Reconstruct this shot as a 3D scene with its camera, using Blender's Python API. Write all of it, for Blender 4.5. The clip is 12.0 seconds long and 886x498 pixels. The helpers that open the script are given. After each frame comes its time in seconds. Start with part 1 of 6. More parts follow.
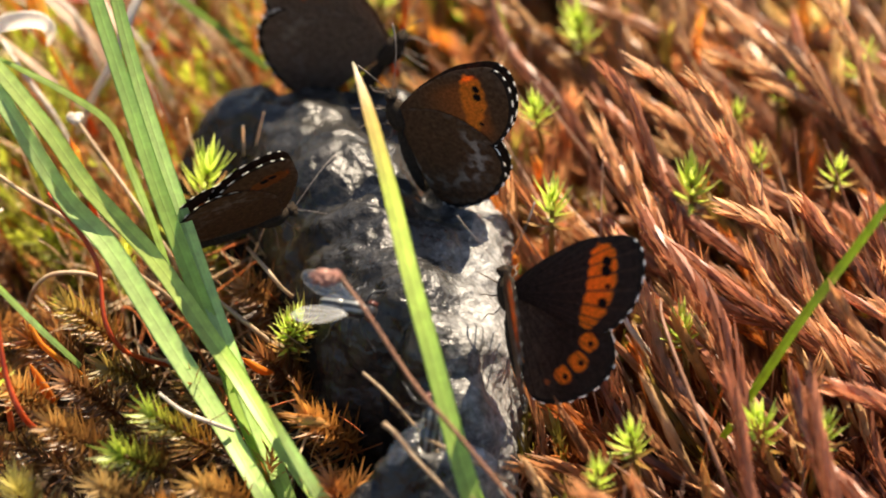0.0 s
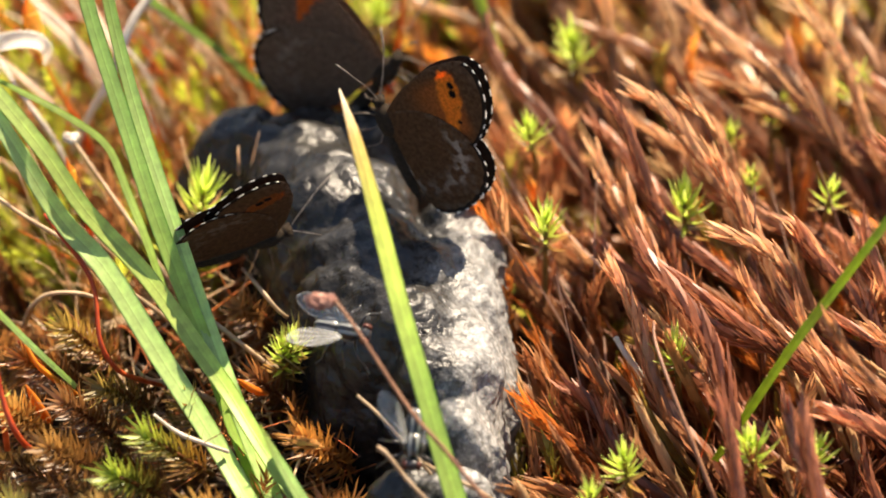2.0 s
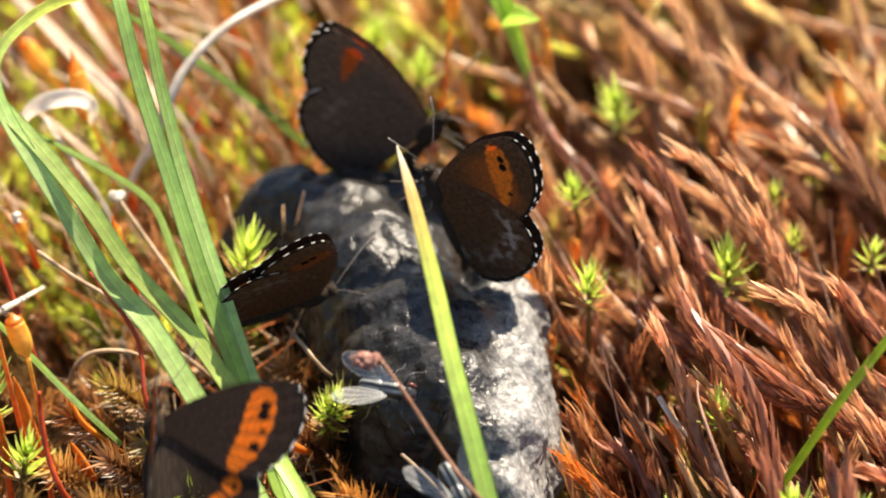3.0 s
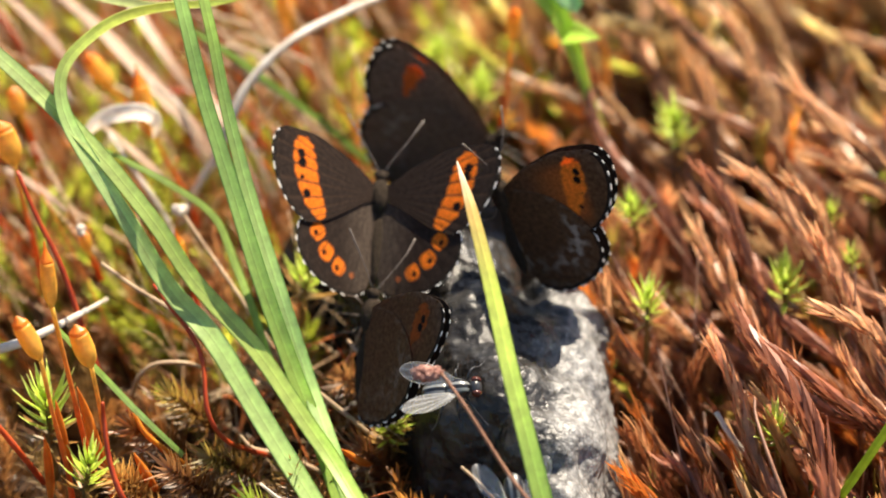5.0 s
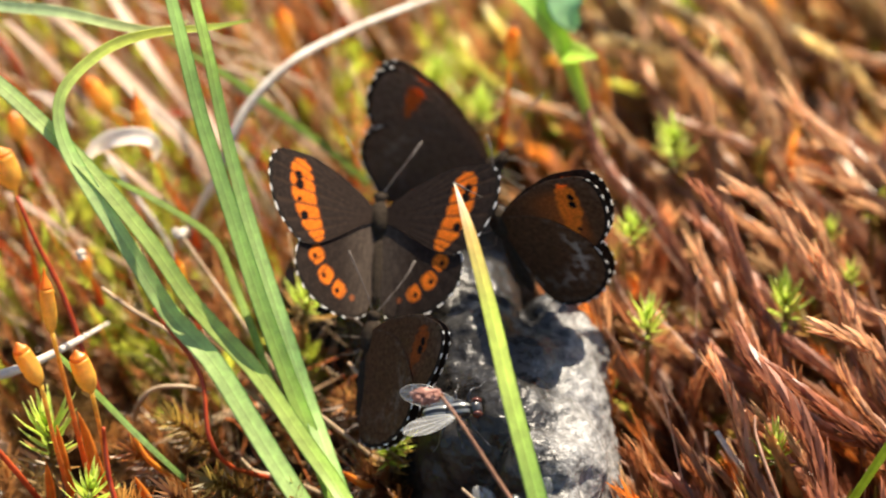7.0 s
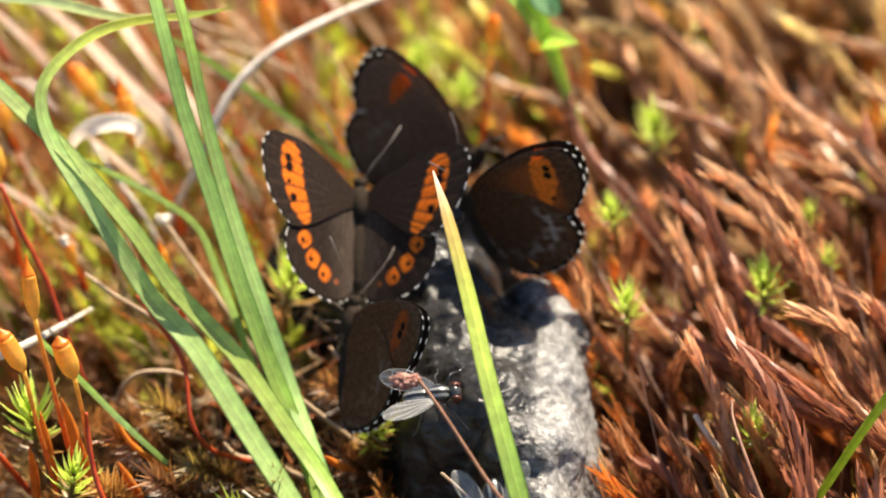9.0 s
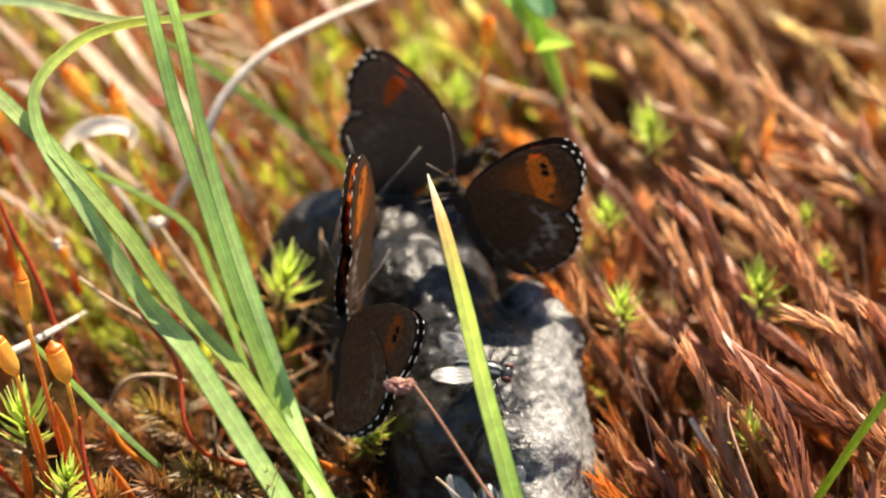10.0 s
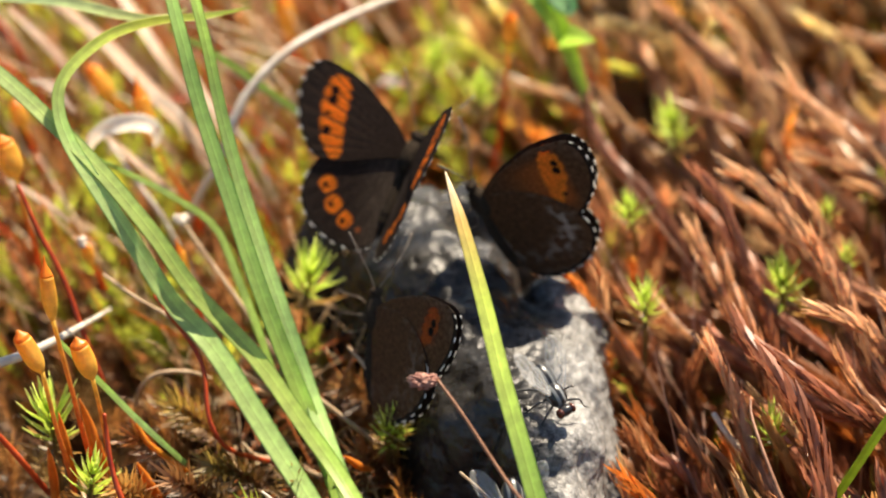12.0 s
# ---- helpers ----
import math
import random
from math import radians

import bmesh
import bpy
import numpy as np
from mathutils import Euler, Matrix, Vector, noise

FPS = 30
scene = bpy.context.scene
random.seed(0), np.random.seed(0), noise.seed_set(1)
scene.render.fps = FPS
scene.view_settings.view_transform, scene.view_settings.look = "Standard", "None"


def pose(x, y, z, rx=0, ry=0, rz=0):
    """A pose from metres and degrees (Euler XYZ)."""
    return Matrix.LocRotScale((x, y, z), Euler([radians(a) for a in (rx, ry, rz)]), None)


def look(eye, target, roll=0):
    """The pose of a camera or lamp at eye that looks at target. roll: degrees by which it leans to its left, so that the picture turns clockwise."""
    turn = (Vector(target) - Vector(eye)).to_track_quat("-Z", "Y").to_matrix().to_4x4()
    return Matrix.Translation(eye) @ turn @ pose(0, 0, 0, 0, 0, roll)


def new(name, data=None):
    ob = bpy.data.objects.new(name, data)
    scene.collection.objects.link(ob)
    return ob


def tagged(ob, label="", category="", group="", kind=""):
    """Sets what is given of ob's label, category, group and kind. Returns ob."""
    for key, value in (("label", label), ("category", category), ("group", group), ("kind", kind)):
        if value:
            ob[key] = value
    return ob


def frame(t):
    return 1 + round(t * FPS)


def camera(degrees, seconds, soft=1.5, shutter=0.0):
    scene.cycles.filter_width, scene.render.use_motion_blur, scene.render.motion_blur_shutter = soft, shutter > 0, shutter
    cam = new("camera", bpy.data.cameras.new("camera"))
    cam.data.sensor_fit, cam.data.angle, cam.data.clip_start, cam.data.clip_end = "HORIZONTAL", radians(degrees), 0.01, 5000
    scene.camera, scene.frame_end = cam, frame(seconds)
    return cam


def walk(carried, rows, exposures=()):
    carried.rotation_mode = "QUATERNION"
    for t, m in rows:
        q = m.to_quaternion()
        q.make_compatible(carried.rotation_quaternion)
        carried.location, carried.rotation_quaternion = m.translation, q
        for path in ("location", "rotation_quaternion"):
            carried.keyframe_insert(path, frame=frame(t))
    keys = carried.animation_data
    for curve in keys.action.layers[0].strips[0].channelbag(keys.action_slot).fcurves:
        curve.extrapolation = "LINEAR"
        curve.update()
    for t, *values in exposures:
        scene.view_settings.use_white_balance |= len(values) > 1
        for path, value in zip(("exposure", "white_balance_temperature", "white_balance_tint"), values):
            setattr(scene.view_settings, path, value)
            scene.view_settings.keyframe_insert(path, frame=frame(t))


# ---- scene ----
MM = 0.001
rng = np.random.default_rng(7)

# ---------------------------------------------------------------- camera
cam = camera(11.0, 12.0, soft=1.8, shutter=0.4)
cam.data.dof.use_dof = True
cam.data.dof.focus_distance = 0.722
cam.data.dof.aperture_fstop = 11.5
walk(cam, [
    (0, pose(0.00484, -0.59264, 0.48462, 49.2673, -0.0714, -0.9584)),
    (0.2, pose(0.00432, -0.59208, 0.48525, 49.2144, -0.1359, -0.8601)),
    (0.5, pose(0.00355, -0.59124, 0.48620, 49.1549, -0.2326, -0.8858)),
    (0.8, pose(0.00399, -0.59104, 0.48850, 49.0539, -0.2846, -0.7888)),
    (1, pose(0.00428, -0.59091, 0.49004, 48.9853, -0.3192, -0.6738)),
    (1.3, pose(0.00480, -0.59234, 0.48921, 49.3566, -0.3701, -0.7167)),
    (1.5, pose(0.00514, -0.59329, 0.48865, 49.3233, -0.4041, -0.8941)),
    (1.8, pose(0.00457, -0.59140, 0.49098, 49.0595, -0.3476, -0.9774)),
    (2, pose(0.00419, -0.59014, 0.49254, 48.9390, -0.3100, -0.9162)),
    (2.3, pose(0.00342, -0.59179, 0.49391, 49.4314, -0.3341, -0.8886)),
    (2.5, pose(0.00290, -0.59289, 0.49483, 49.4998, -0.3501, -0.8000)),
    (2.8, pose(0.00202, -0.59208, 0.49487, 49.5706, -0.2871, -0.6484)),
    (3, pose(0.00143, -0.59154, 0.49490, 49.6101, -0.2451, -0.5262)),
    (3.2, pose(0.00067, -0.59362, 0.49554, 49.6873, -0.2867, -0.5159)),
    (3.5, pose(-0.00048, -0.59673, 0.49649, 49.7968, -0.3490, -0.4639)),
    (3.7, pose(-0.00066, -0.59832, 0.49449, 49.8909, -0.2828, -0.3755)),
    (5.5, pose(-0.00115, -0.59628, 0.50053, 49.8454, -0.1661, 0.2495)),
    (5.8, pose(-0.00021, -0.59561, 0.50199, 49.6778, -0.1133, 0.2527)),
    (6, pose(0.00041, -0.59517, 0.50296, 49.7034, -0.0781, 0.1775)),
    (6.2, pose(0.00024, -0.59613, 0.50241, 49.9257, -0.0485, 0.0823)),
    (6.5, pose(-0.00001, -0.59757, 0.50159, 50.0067, -0.0040, 0.0014)),
    (6.8, pose(0.00144, -0.59648, 0.50132, 49.8924, 0.2222, 0.1422)),
    (7, pose(0.00240, -0.59575, 0.50114, 49.9042, 0.3730, 0.0285)),
    (7.2, pose(0.00584, -0.59372, 0.49967, 49.7823, 0.4377, -0.0165)),
    (8.8, pose(0.00853, -0.59744, 0.50642, 49.5069, 0.6155, -0.0046)),
    (9, pose(0.00859, -0.59856, 0.50740, 49.4900, 0.6524, 0.0848)),
    (9.3, pose(0.00941, -0.59681, 0.50822, 49.3073, 0.5488, 0.3382)),
    (9.5, pose(0.00995, -0.59564, 0.50876, 49.3525, 0.4797, 0.2214)),
    (9.8, pose(0.00937, -0.59512, 0.50772, 49.3662, 0.5906, -0.0359)),
    (10, pose(0.00899, -0.59478, 0.50703, 49.3614, 0.6645, 0.0307)),
    (10.2, pose(0.00931, -0.59552, 0.50780, 49.4810, 0.7255, 0.0738)),
    (10.5, pose(0.00979, -0.59663, 0.50896, 49.4779, 0.8169, 0.1019)),
    (10.8, pose(0.01122, -0.59661, 0.50991, 49.4511, 0.8189, 0.1527)),
    (11, pose(0.01218, -0.59659, 0.51055, 49.4632, 0.8202, 0.1241)),
    (11.2, pose(0.01156, -0.59722, 0.50948, 49.5066, 0.8513, 0.0573)),
    (11.5, pose(0.01062, -0.59816, 0.50788, 49.4640, 0.8980, 0.1282)),
    (11.8, pose(0.00969, -0.59773, 0.50808, 49.3975, 0.9666, 0.1453)),
    (12, pose(0.00907, -0.59745, 0.50822, 49.3766, 1.0124, 0.1167)),
], exposures=[(0.0, 1.56, 7000, 11), (1.0, 1.60, 7000, 11), (1.8, 1.63, 7100, 12), (3.0, 1.60, 6600, 10), (3.7, 1.55, 6550, 10), (5.5, 1.46, 6550, 10), (9.5, 1.46, 6600, 10), (12.0, 1.33, 6800, 10)])

# ---------------------------------------------------------------- light
SUN_DIR = Vector((0.32, 0.50, 0.80)).normalized()
world = bpy.data.worlds.new("sky")
scene.world = world
world.use_nodes = True
wn = world.node_tree.nodes
sky = wn.new("ShaderNodeTexSky")
sky.sky_type = 'NISHITA'
sky.sun_disc = False
sky.sun_elevation = math.asin(SUN_DIR.z)
sky.sun_rotation = math.atan2(SUN_DIR.x, SUN_DIR.y)
world.node_tree.links.new(sky.outputs[0], wn["Background"].inputs[0])
wn["Background"].inputs[1].default_value = 0.07

sun_data = bpy.data.lights.new("sun", 'SUN')
sun_data.energy = 5.0
sun_data.angle = radians(0.53)
sun_data.color = (1.0, 0.875, 0.69)
sun = new("sun", sun_data)
sun.matrix_world = look(SUN_DIR * 5, (0, 0, 0))


# ---------------------------------------------------------------- materials
def material(name):
    m = bpy.data.materials.new(name)
    m.use_nodes = True
    nt = m.node_tree
    return m, nt, nt.nodes["Principled BSDF"]


def noise_ramp(nt, scale, stops, detail=4.0, coords="Object", rough=0.6):
    tc = nt.nodes.new("ShaderNodeTexCoord")
    nz = nt.nodes.new("ShaderNodeTexNoise")
    nz.inputs["Scale"].default_value = scale
    nz.inputs["Detail"].default_value = detail
    nz.inputs["Roughness"].default_value = rough
    nt.links.new(tc.outputs[coords], nz.inputs["Vector"])
    rp = nt.nodes.new("ShaderNodeValToRGB")
    el = rp.color_ramp.elements
    while len(el) < len(stops):
        el.new(0.5)
    for e, (p, c) in zip(el, stops):
        e.position, e.color = p, (*c, 1)
    nt.links.new(nz.outputs["Fac"], rp.inputs[0])
    return rp, nz


def add_bump(nt, bsdf, scale, strength, dist, detail=6.0, coords="Object"):
    tc = nt.nodes.new("ShaderNodeTexCoord")
    nz = nt.nodes.new("ShaderNodeTexNoise")
    nz.inputs["Scale"].default_value = scale
    nz.inputs["Detail"].default_value = detail
    nt.links.new(tc.outputs[coords], nz.inputs["Vector"])
    bp = nt.nodes.new("ShaderNodeBump")
    bp.inputs["Strength"].default_value = strength
    bp.inputs["Distance"].default_value = dist
    nt.links.new(nz.outputs["Fac"], bp.inputs["Height"])
    nt.links.new(bp.outputs[0], bsdf.inputs["Normal"])
    return bp


def translucent_mix(nt, bsdf, colour_socket, share, gain=1.6):
    out = nt.nodes["Material Output"]
    tr = nt.nodes.new("ShaderNodeBsdfTranslucent")
    g = nt.nodes.new("ShaderNodeMix")
    g.data_type = 'RGBA'
    g.blend_type = 'MULTIPLY'
    g.inputs[0].default_value = 1.0
    nt.links.new(colour_socket, g.inputs[6])
    g.inputs[7].default_value = (gain, gain, gain, 1)
    nt.links.new(g.outputs[2], tr.inputs[0])
    mx = nt.nodes.new("ShaderNodeMixShader")
    mx.inputs[0].default_value = share
    nt.links.new(bsdf.outputs[0], mx.inputs[1])
    nt.links.new(tr.outputs[0], mx.inputs[2])
    nt.links.new(mx.outputs[0], out.inputs[0])


def attribute_material(name, attr, rough, share=0.0, spec=0.4, vary=0.35, gain=1.6, noise_scale=900.0):
    """Colour from a point attribute, with a fine grain over it and light through thin parts."""
    m, nt, b = material(name)
    at = nt.nodes.new("ShaderNodeAttribute")
    at.attribute_name = attr
    rp, _ = noise_ramp(nt, noise_scale, [(0.3, (1 - vary,) * 3), (0.7, (1 + vary,) * 3)])
    mul = nt.nodes.new("ShaderNodeMix")
    mul.data_type = 'RGBA'
    mul.blend_type = 'MULTIPLY'
    mul.inputs[0].default_value = 1.0
    nt.links.new(at.outputs["Color"], mul.inputs[6])
    nt.links.new(rp.outputs[0], mul.inputs[7])
    nt.links.new(mul.outputs[2], b.inputs["Base Color"])
    b.inputs["Roughness"].default_value = rough
    b.inputs["Specular IOR Level"].default_value = spec
    if share:
        translucent_mix(nt, b, mul.outputs[2], share, gain)
    return m, nt, b


def plain_material(name, a, c, scale, rough, share=0.0, spec=0.4, bump=0.0, gain=1.6):
    m, nt, b = material(name)
    rp, _ = noise_ramp(nt, scale, [(0.3, a), (0.7, c)])
    nt.links.new(rp.outputs[0], b.inputs["Base Color"])
    b.inputs["Roughness"].default_value = rough
    b.inputs["Specular IOR Level"].default_value = spec
    if bump:
        add_bump(nt, b, scale * 2.5, bump, 0.0003)
    if share:
        translucent_mix(nt, b, rp.outputs[0], share, gain)
    return m


MOSS, _, _ = attribute_material("moss_leaf", "tint", 0.42, 0.30, 0.5, 0.3, 2.0, 500.0)
GRASS, _, _ = attribute_material("grass_blade", "tint", 0.40, 0.45, 0.35, 0.16, 1.5, 500.0)
WING, wing_nt, wing_b = attribute_material("wing_scales", "tint", 0.75, 0.21, 0.08, 0.3, 2.4, 1800.0)
STRAW = plain_material("dry_straw", (0.30, 0.19, 0.11), (0.55, 0.42, 0.28), 300, 0.5, 0.2)
PALE_STRAW = plain_material("bleached_straw", (0.45, 0.38, 0.31), (0.72, 0.66, 0.58), 300, 0.5, 0.2)
TWIG = plain_material("brown_twig", (0.16, 0.07, 0.04), (0.34, 0.17, 0.10), 400, 0.45, 0.1)
RED_SETA = plain_material("red_seta", (0.30, 0.03, 0.012), (0.55, 0.09, 0.02), 300, 0.35, 0.2)
ORANGE_SETA = plain_material("orange_seta", (0.50, 0.14, 0.015), (0.70, 0.30, 0.03), 250, 0.35, 0.25)
CAPSULE_SKIN, _, _ = attribute_material("capsule_skin", "tint", 0.38, 0.35, 0.45, 0.22, 1.6, 420.0)
SHEATH = plain_material("orange_sheath", (0.42, 0.10, 0.01), (0.65, 0.24, 0.03), 300, 0.4, 0.3)
SEED = plain_material("dry_seed_head", (0.20, 0.07, 0.05), (0.50, 0.27, 0.20), 600, 0.5, 0.1, bump=0.4)
FUR = plain_material("dark_fur", (0.014, 0.010, 0.007), (0.05, 0.037, 0.026), 2500, 0.9, spec=0.08, bump=0.8)
CHITIN = plain_material("dark_chitin", (0.01, 0.01, 0.012), (0.05, 0.05, 0.055), 900, 0.3, spec=0.6)
FLY_BACK = plain_material("fly_back", (0.012, 0.012, 0.012), (0.11, 0.11, 0.108), 700, 0.28, spec=0.6, bump=0.2)
nt, b = FLY_BACK.node_tree, FLY_BACK.node_tree.nodes["Principled BSDF"]
tc = nt.nodes.new("ShaderNodeTexCoord")
wv = nt.nodes.new("ShaderNodeTexWave")
wv.inputs["Scale"].default_value = 330
wv.inputs["Distortion"].default_value = 1.5
wv.inputs["Detail"].default_value = 2
nt.links.new(tc.outputs["Object"], wv.inputs["Vector"])
rp = nt.nodes.new("ShaderNodeValToRGB")
rp.color_ramp.elements[0].position, rp.color_ramp.elements[0].color = 0.45, (0.008, 0.008, 0.010, 1)
rp.color_ramp.elements[1].position, rp.color_ramp.elements[1].color = 0.75, (0.17, 0.18, 0.18, 1)
nt.links.new(wv.outputs["Fac"], rp.inputs[0])
nt.links.new(rp.outputs[0], b.inputs["Base Color"])
FLY_EYE = plain_material("fly_eye", (0.05, 0.014, 0.010), (0.09, 0.025, 0.016), 900, 0.25)
ANTENNA = plain_material("antenna", (0.09, 0.07, 0.055), (0.20, 0.17, 0.15), 900, 0.5)
LEG = plain_material("brown_leg", (0.05, 0.035, 0.025), (0.16, 0.12, 0.09), 900, 0.5)

# clear veined wing of a fly
FLY_WING, nt, b = material("fly_wing")
b.inputs["Base Color"].default_value = (0.44, 0.44, 0.43, 1)
b.inputs["Roughness"].default_value = 0.3
b.inputs["Specular IOR Level"].default_value = 0.7
tp = nt.nodes.new("ShaderNodeBsdfTransparent")
mx = nt.nodes.new("ShaderNodeMixShader")
at = nt.nodes.new("ShaderNodeAttribute")
at.attribute_name = "vein"
mr = nt.nodes.new("ShaderNodeMapRange")
mr.inputs[3].default_value = 0.15
mr.inputs[4].default_value = 0.42
nt.links.new(at.outputs["Fac"], mr.inputs[0])
nt.links.new(mr.outputs[0], mx.inputs[0])
nt.links.new(tp.outputs[0], mx.inputs[1])
nt.links.new(b.outputs[0], mx.inputs[2])
nt.links.new(mx.outputs[0], nt.nodes["Material Output"].inputs[0])

# peaty soil under the moss
SOIL, nt, b = material("peaty_soil")
rp, _ = noise_ramp(nt, 60, [(0.3, (0.02, 0.012, 0.007)), (0.55, (0.06, 0.03, 0.014)), (0.75, (0.07, 0.06, 0.018))], 8)
nt.links.new(rp.outputs[0], b.inputs["Base Color"])
b.inputs["Roughness"].default_value = 0.9
add_bump(nt, b, 350, 0.8, 0.003)

# wet black dung, paler dried crust; left-to-right ramp also paints shaded and sunlit flanks
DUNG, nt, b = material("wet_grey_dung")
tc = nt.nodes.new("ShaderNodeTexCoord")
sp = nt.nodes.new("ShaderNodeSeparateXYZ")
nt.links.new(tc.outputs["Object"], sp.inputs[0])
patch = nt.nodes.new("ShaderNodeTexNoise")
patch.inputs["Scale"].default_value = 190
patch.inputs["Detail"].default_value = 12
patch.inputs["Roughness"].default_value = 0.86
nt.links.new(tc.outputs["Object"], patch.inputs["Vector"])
# darkens the left side like shade, pales the right like sun
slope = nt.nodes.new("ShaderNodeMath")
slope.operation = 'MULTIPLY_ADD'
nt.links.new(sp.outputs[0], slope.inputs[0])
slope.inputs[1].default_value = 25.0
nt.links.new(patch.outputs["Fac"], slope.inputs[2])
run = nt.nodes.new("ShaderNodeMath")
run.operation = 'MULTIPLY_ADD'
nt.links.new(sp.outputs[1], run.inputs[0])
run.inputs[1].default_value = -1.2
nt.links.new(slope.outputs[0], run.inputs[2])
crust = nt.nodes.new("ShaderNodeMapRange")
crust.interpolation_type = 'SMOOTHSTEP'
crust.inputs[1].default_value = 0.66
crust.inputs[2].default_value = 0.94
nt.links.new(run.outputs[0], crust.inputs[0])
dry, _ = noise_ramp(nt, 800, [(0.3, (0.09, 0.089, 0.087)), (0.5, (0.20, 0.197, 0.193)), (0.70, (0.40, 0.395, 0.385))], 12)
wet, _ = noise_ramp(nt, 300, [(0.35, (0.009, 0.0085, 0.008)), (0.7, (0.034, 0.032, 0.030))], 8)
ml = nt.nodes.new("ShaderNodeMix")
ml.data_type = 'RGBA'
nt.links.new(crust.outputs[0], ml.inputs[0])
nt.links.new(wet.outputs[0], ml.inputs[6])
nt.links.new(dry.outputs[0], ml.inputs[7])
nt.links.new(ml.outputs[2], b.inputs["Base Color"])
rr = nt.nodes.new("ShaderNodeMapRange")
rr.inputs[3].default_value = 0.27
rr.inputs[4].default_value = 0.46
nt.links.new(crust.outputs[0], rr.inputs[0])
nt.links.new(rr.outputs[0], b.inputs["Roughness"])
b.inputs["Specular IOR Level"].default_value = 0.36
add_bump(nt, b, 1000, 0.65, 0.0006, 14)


# ---------------------------------------------------------------- mesh helpers
def link_mesh(name, verts, faces, mat, parent=None, smooth=True, attrs=None):
    me = bpy.data.meshes.new(name)
    me.from_pydata([tuple(v) for v in verts], [], [tuple(f) for f in faces])
    if mat:
        me.materials.append(mat)
    if smooth:
        me.polygons.foreach_set("use_smooth", [True] * len(me.polygons))
    for key, values in (attrs or {}).items():
        values = np.asarray(values, float)
        if values.ndim == 1:
            a = me.attributes.new(key, 'FLOAT', 'POINT')
            a.data.foreach_set("value", values)
        else:
            a = me.attributes.new(key, 'FLOAT_COLOR', 'POINT')
            a.data.foreach_set("color", np.c_[values, np.ones(len(values))].ravel())
    me.update()
    ob = new(name, me)
    ob.parent = parent
    return ob


def part(name, bm, mat, parent, label=""):
    me = bpy.data.meshes.new(name)
    bm.to_mesh(me)
    bm.free()
    me.materials.append(mat)
    me.polygons.foreach_set("use_smooth", [True] * len(me.polygons))
    ob = new(name, me)
    ob.parent = parent
    if label:
        ob["label"] = label
    return ob


def share(name, data, parent, m=None):
    ob = new(name, data)
    ob.parent = parent
    if m is not None:
        ob.matrix_basis = m
    return ob


def empty(name, place, label, category, group=""):
    ob = new(name)
    ob.location = place
    ob.empty_display_size = 0.005
    return tagged(ob, label, category, group)


def spline(points, n):
    """A smooth line through the points, n samples."""
    p = np.asarray(points, float)
    p = np.vstack([2 * p[0] - p[1], p, 2 * p[-1] - p[-2]])
    seg = len(p) - 3
    out = []
    for u in np.linspace(0, seg - 1e-6, n):
        i = int(u)
        t = u - i
        a, b_, c, d = p[i:i + 4]
        out.append(0.5 * (2 * b_ + (c - a) * t + (2 * a - 5 * b_ + 4 * c - d) * t * t + (3 * b_ - a - 3 * c + d) * t ** 3))
    return np.array(out)


def tube(points, radii, n=16, sides=6, origin=(0, 0, 0)):
    """Verts and faces of a round stem along points (metres), radii at its samples by interpolation."""
    line = spline(points, n) - np.asarray(origin)
    rad = np.interp(np.linspace(0, 1, n), np.linspace(0, 1, len(radii)), radii)
    verts, faces = [], []
    tang = np.gradient(line, axis=0)
    ref = np.array((0.31, 0.23, 0.92))
    for k in range(n):
        t = tang[k] / (np.linalg.norm(tang[k]) + 1e-12)
        u = np.cross(t, ref)
        u /= np.linalg.norm(u) + 1e-12
        w = np.cross(t, u)
        for s in range(sides):
            a = 2 * np.pi * s / sides
            verts.append(line[k] + rad[k] * (np.cos(a) * u + np.sin(a) * w))
    for k in range(n - 1):
        for s in range(sides):
            a, c = k * sides + s, k * sides + (s + 1) % sides
            faces.append((a, c, c + sides, a + sides))
    faces.append(tuple(range(sides - 1, -1, -1)))
    faces.append(tuple(range((n - 1) * sides, n * sides)))
    return np.array(verts), faces


def spindle(points, width, n=12, sides=8, origin=(0, 0, 0), profile=None):
    profile = profile or [0.15, 0.55, 0.9, 1.0, 0.85, 0.5, 0.1]
    return tube(points, [width * p for p in profile], n, sides, origin)


def ball(rx, ry, rz, place=(0, 0, 0), seg=16, rings=10):
    bm = bmesh.new()
    bmesh.ops.create_uvsphere(bm, u_segments=seg, v_segments=rings, radius=1)
    bmesh.ops.scale(bm, vec=(rx, ry, rz), verts=bm.verts)
    bmesh.ops.translate(bm, vec=place, verts=bm.verts)
    return bm


# ---------------------------------------------------------------- ground
def ground_sheet():
    near = np.linspace(-0.18, 0.18, 110)
    far = 0.18 * (1.35 ** np.arange(1, 19))
    axis = np.concatenate([-far[::-1], near, far])
    verts = []
    for y in axis:
        for x in axis:
            r = max(abs(x), abs(y))
            z = -0.036 + 0.0035 * noise.noise(Vector((x * 45, y * 45, 0))) + 0.0015 * noise.noise(Vector((x * 160, y * 160, 3)))
            z += min(r, 2.0) * 0.02 * noise.noise(Vector((x * 3, y * 3, 7)))
            verts.append((x, y, z))
    n = len(axis)
    faces = [(j * n + i, j * n + i + 1, (j + 1) * n + i + 1, (j + 1) * n + i) for j in range(n - 1) for i in range(n - 1)]
    return tagged(link_mesh("ground", verts, faces, SOIL), "dark peaty bog soil under a carpet of moss", "ground", kind="structure")


ground_sheet()


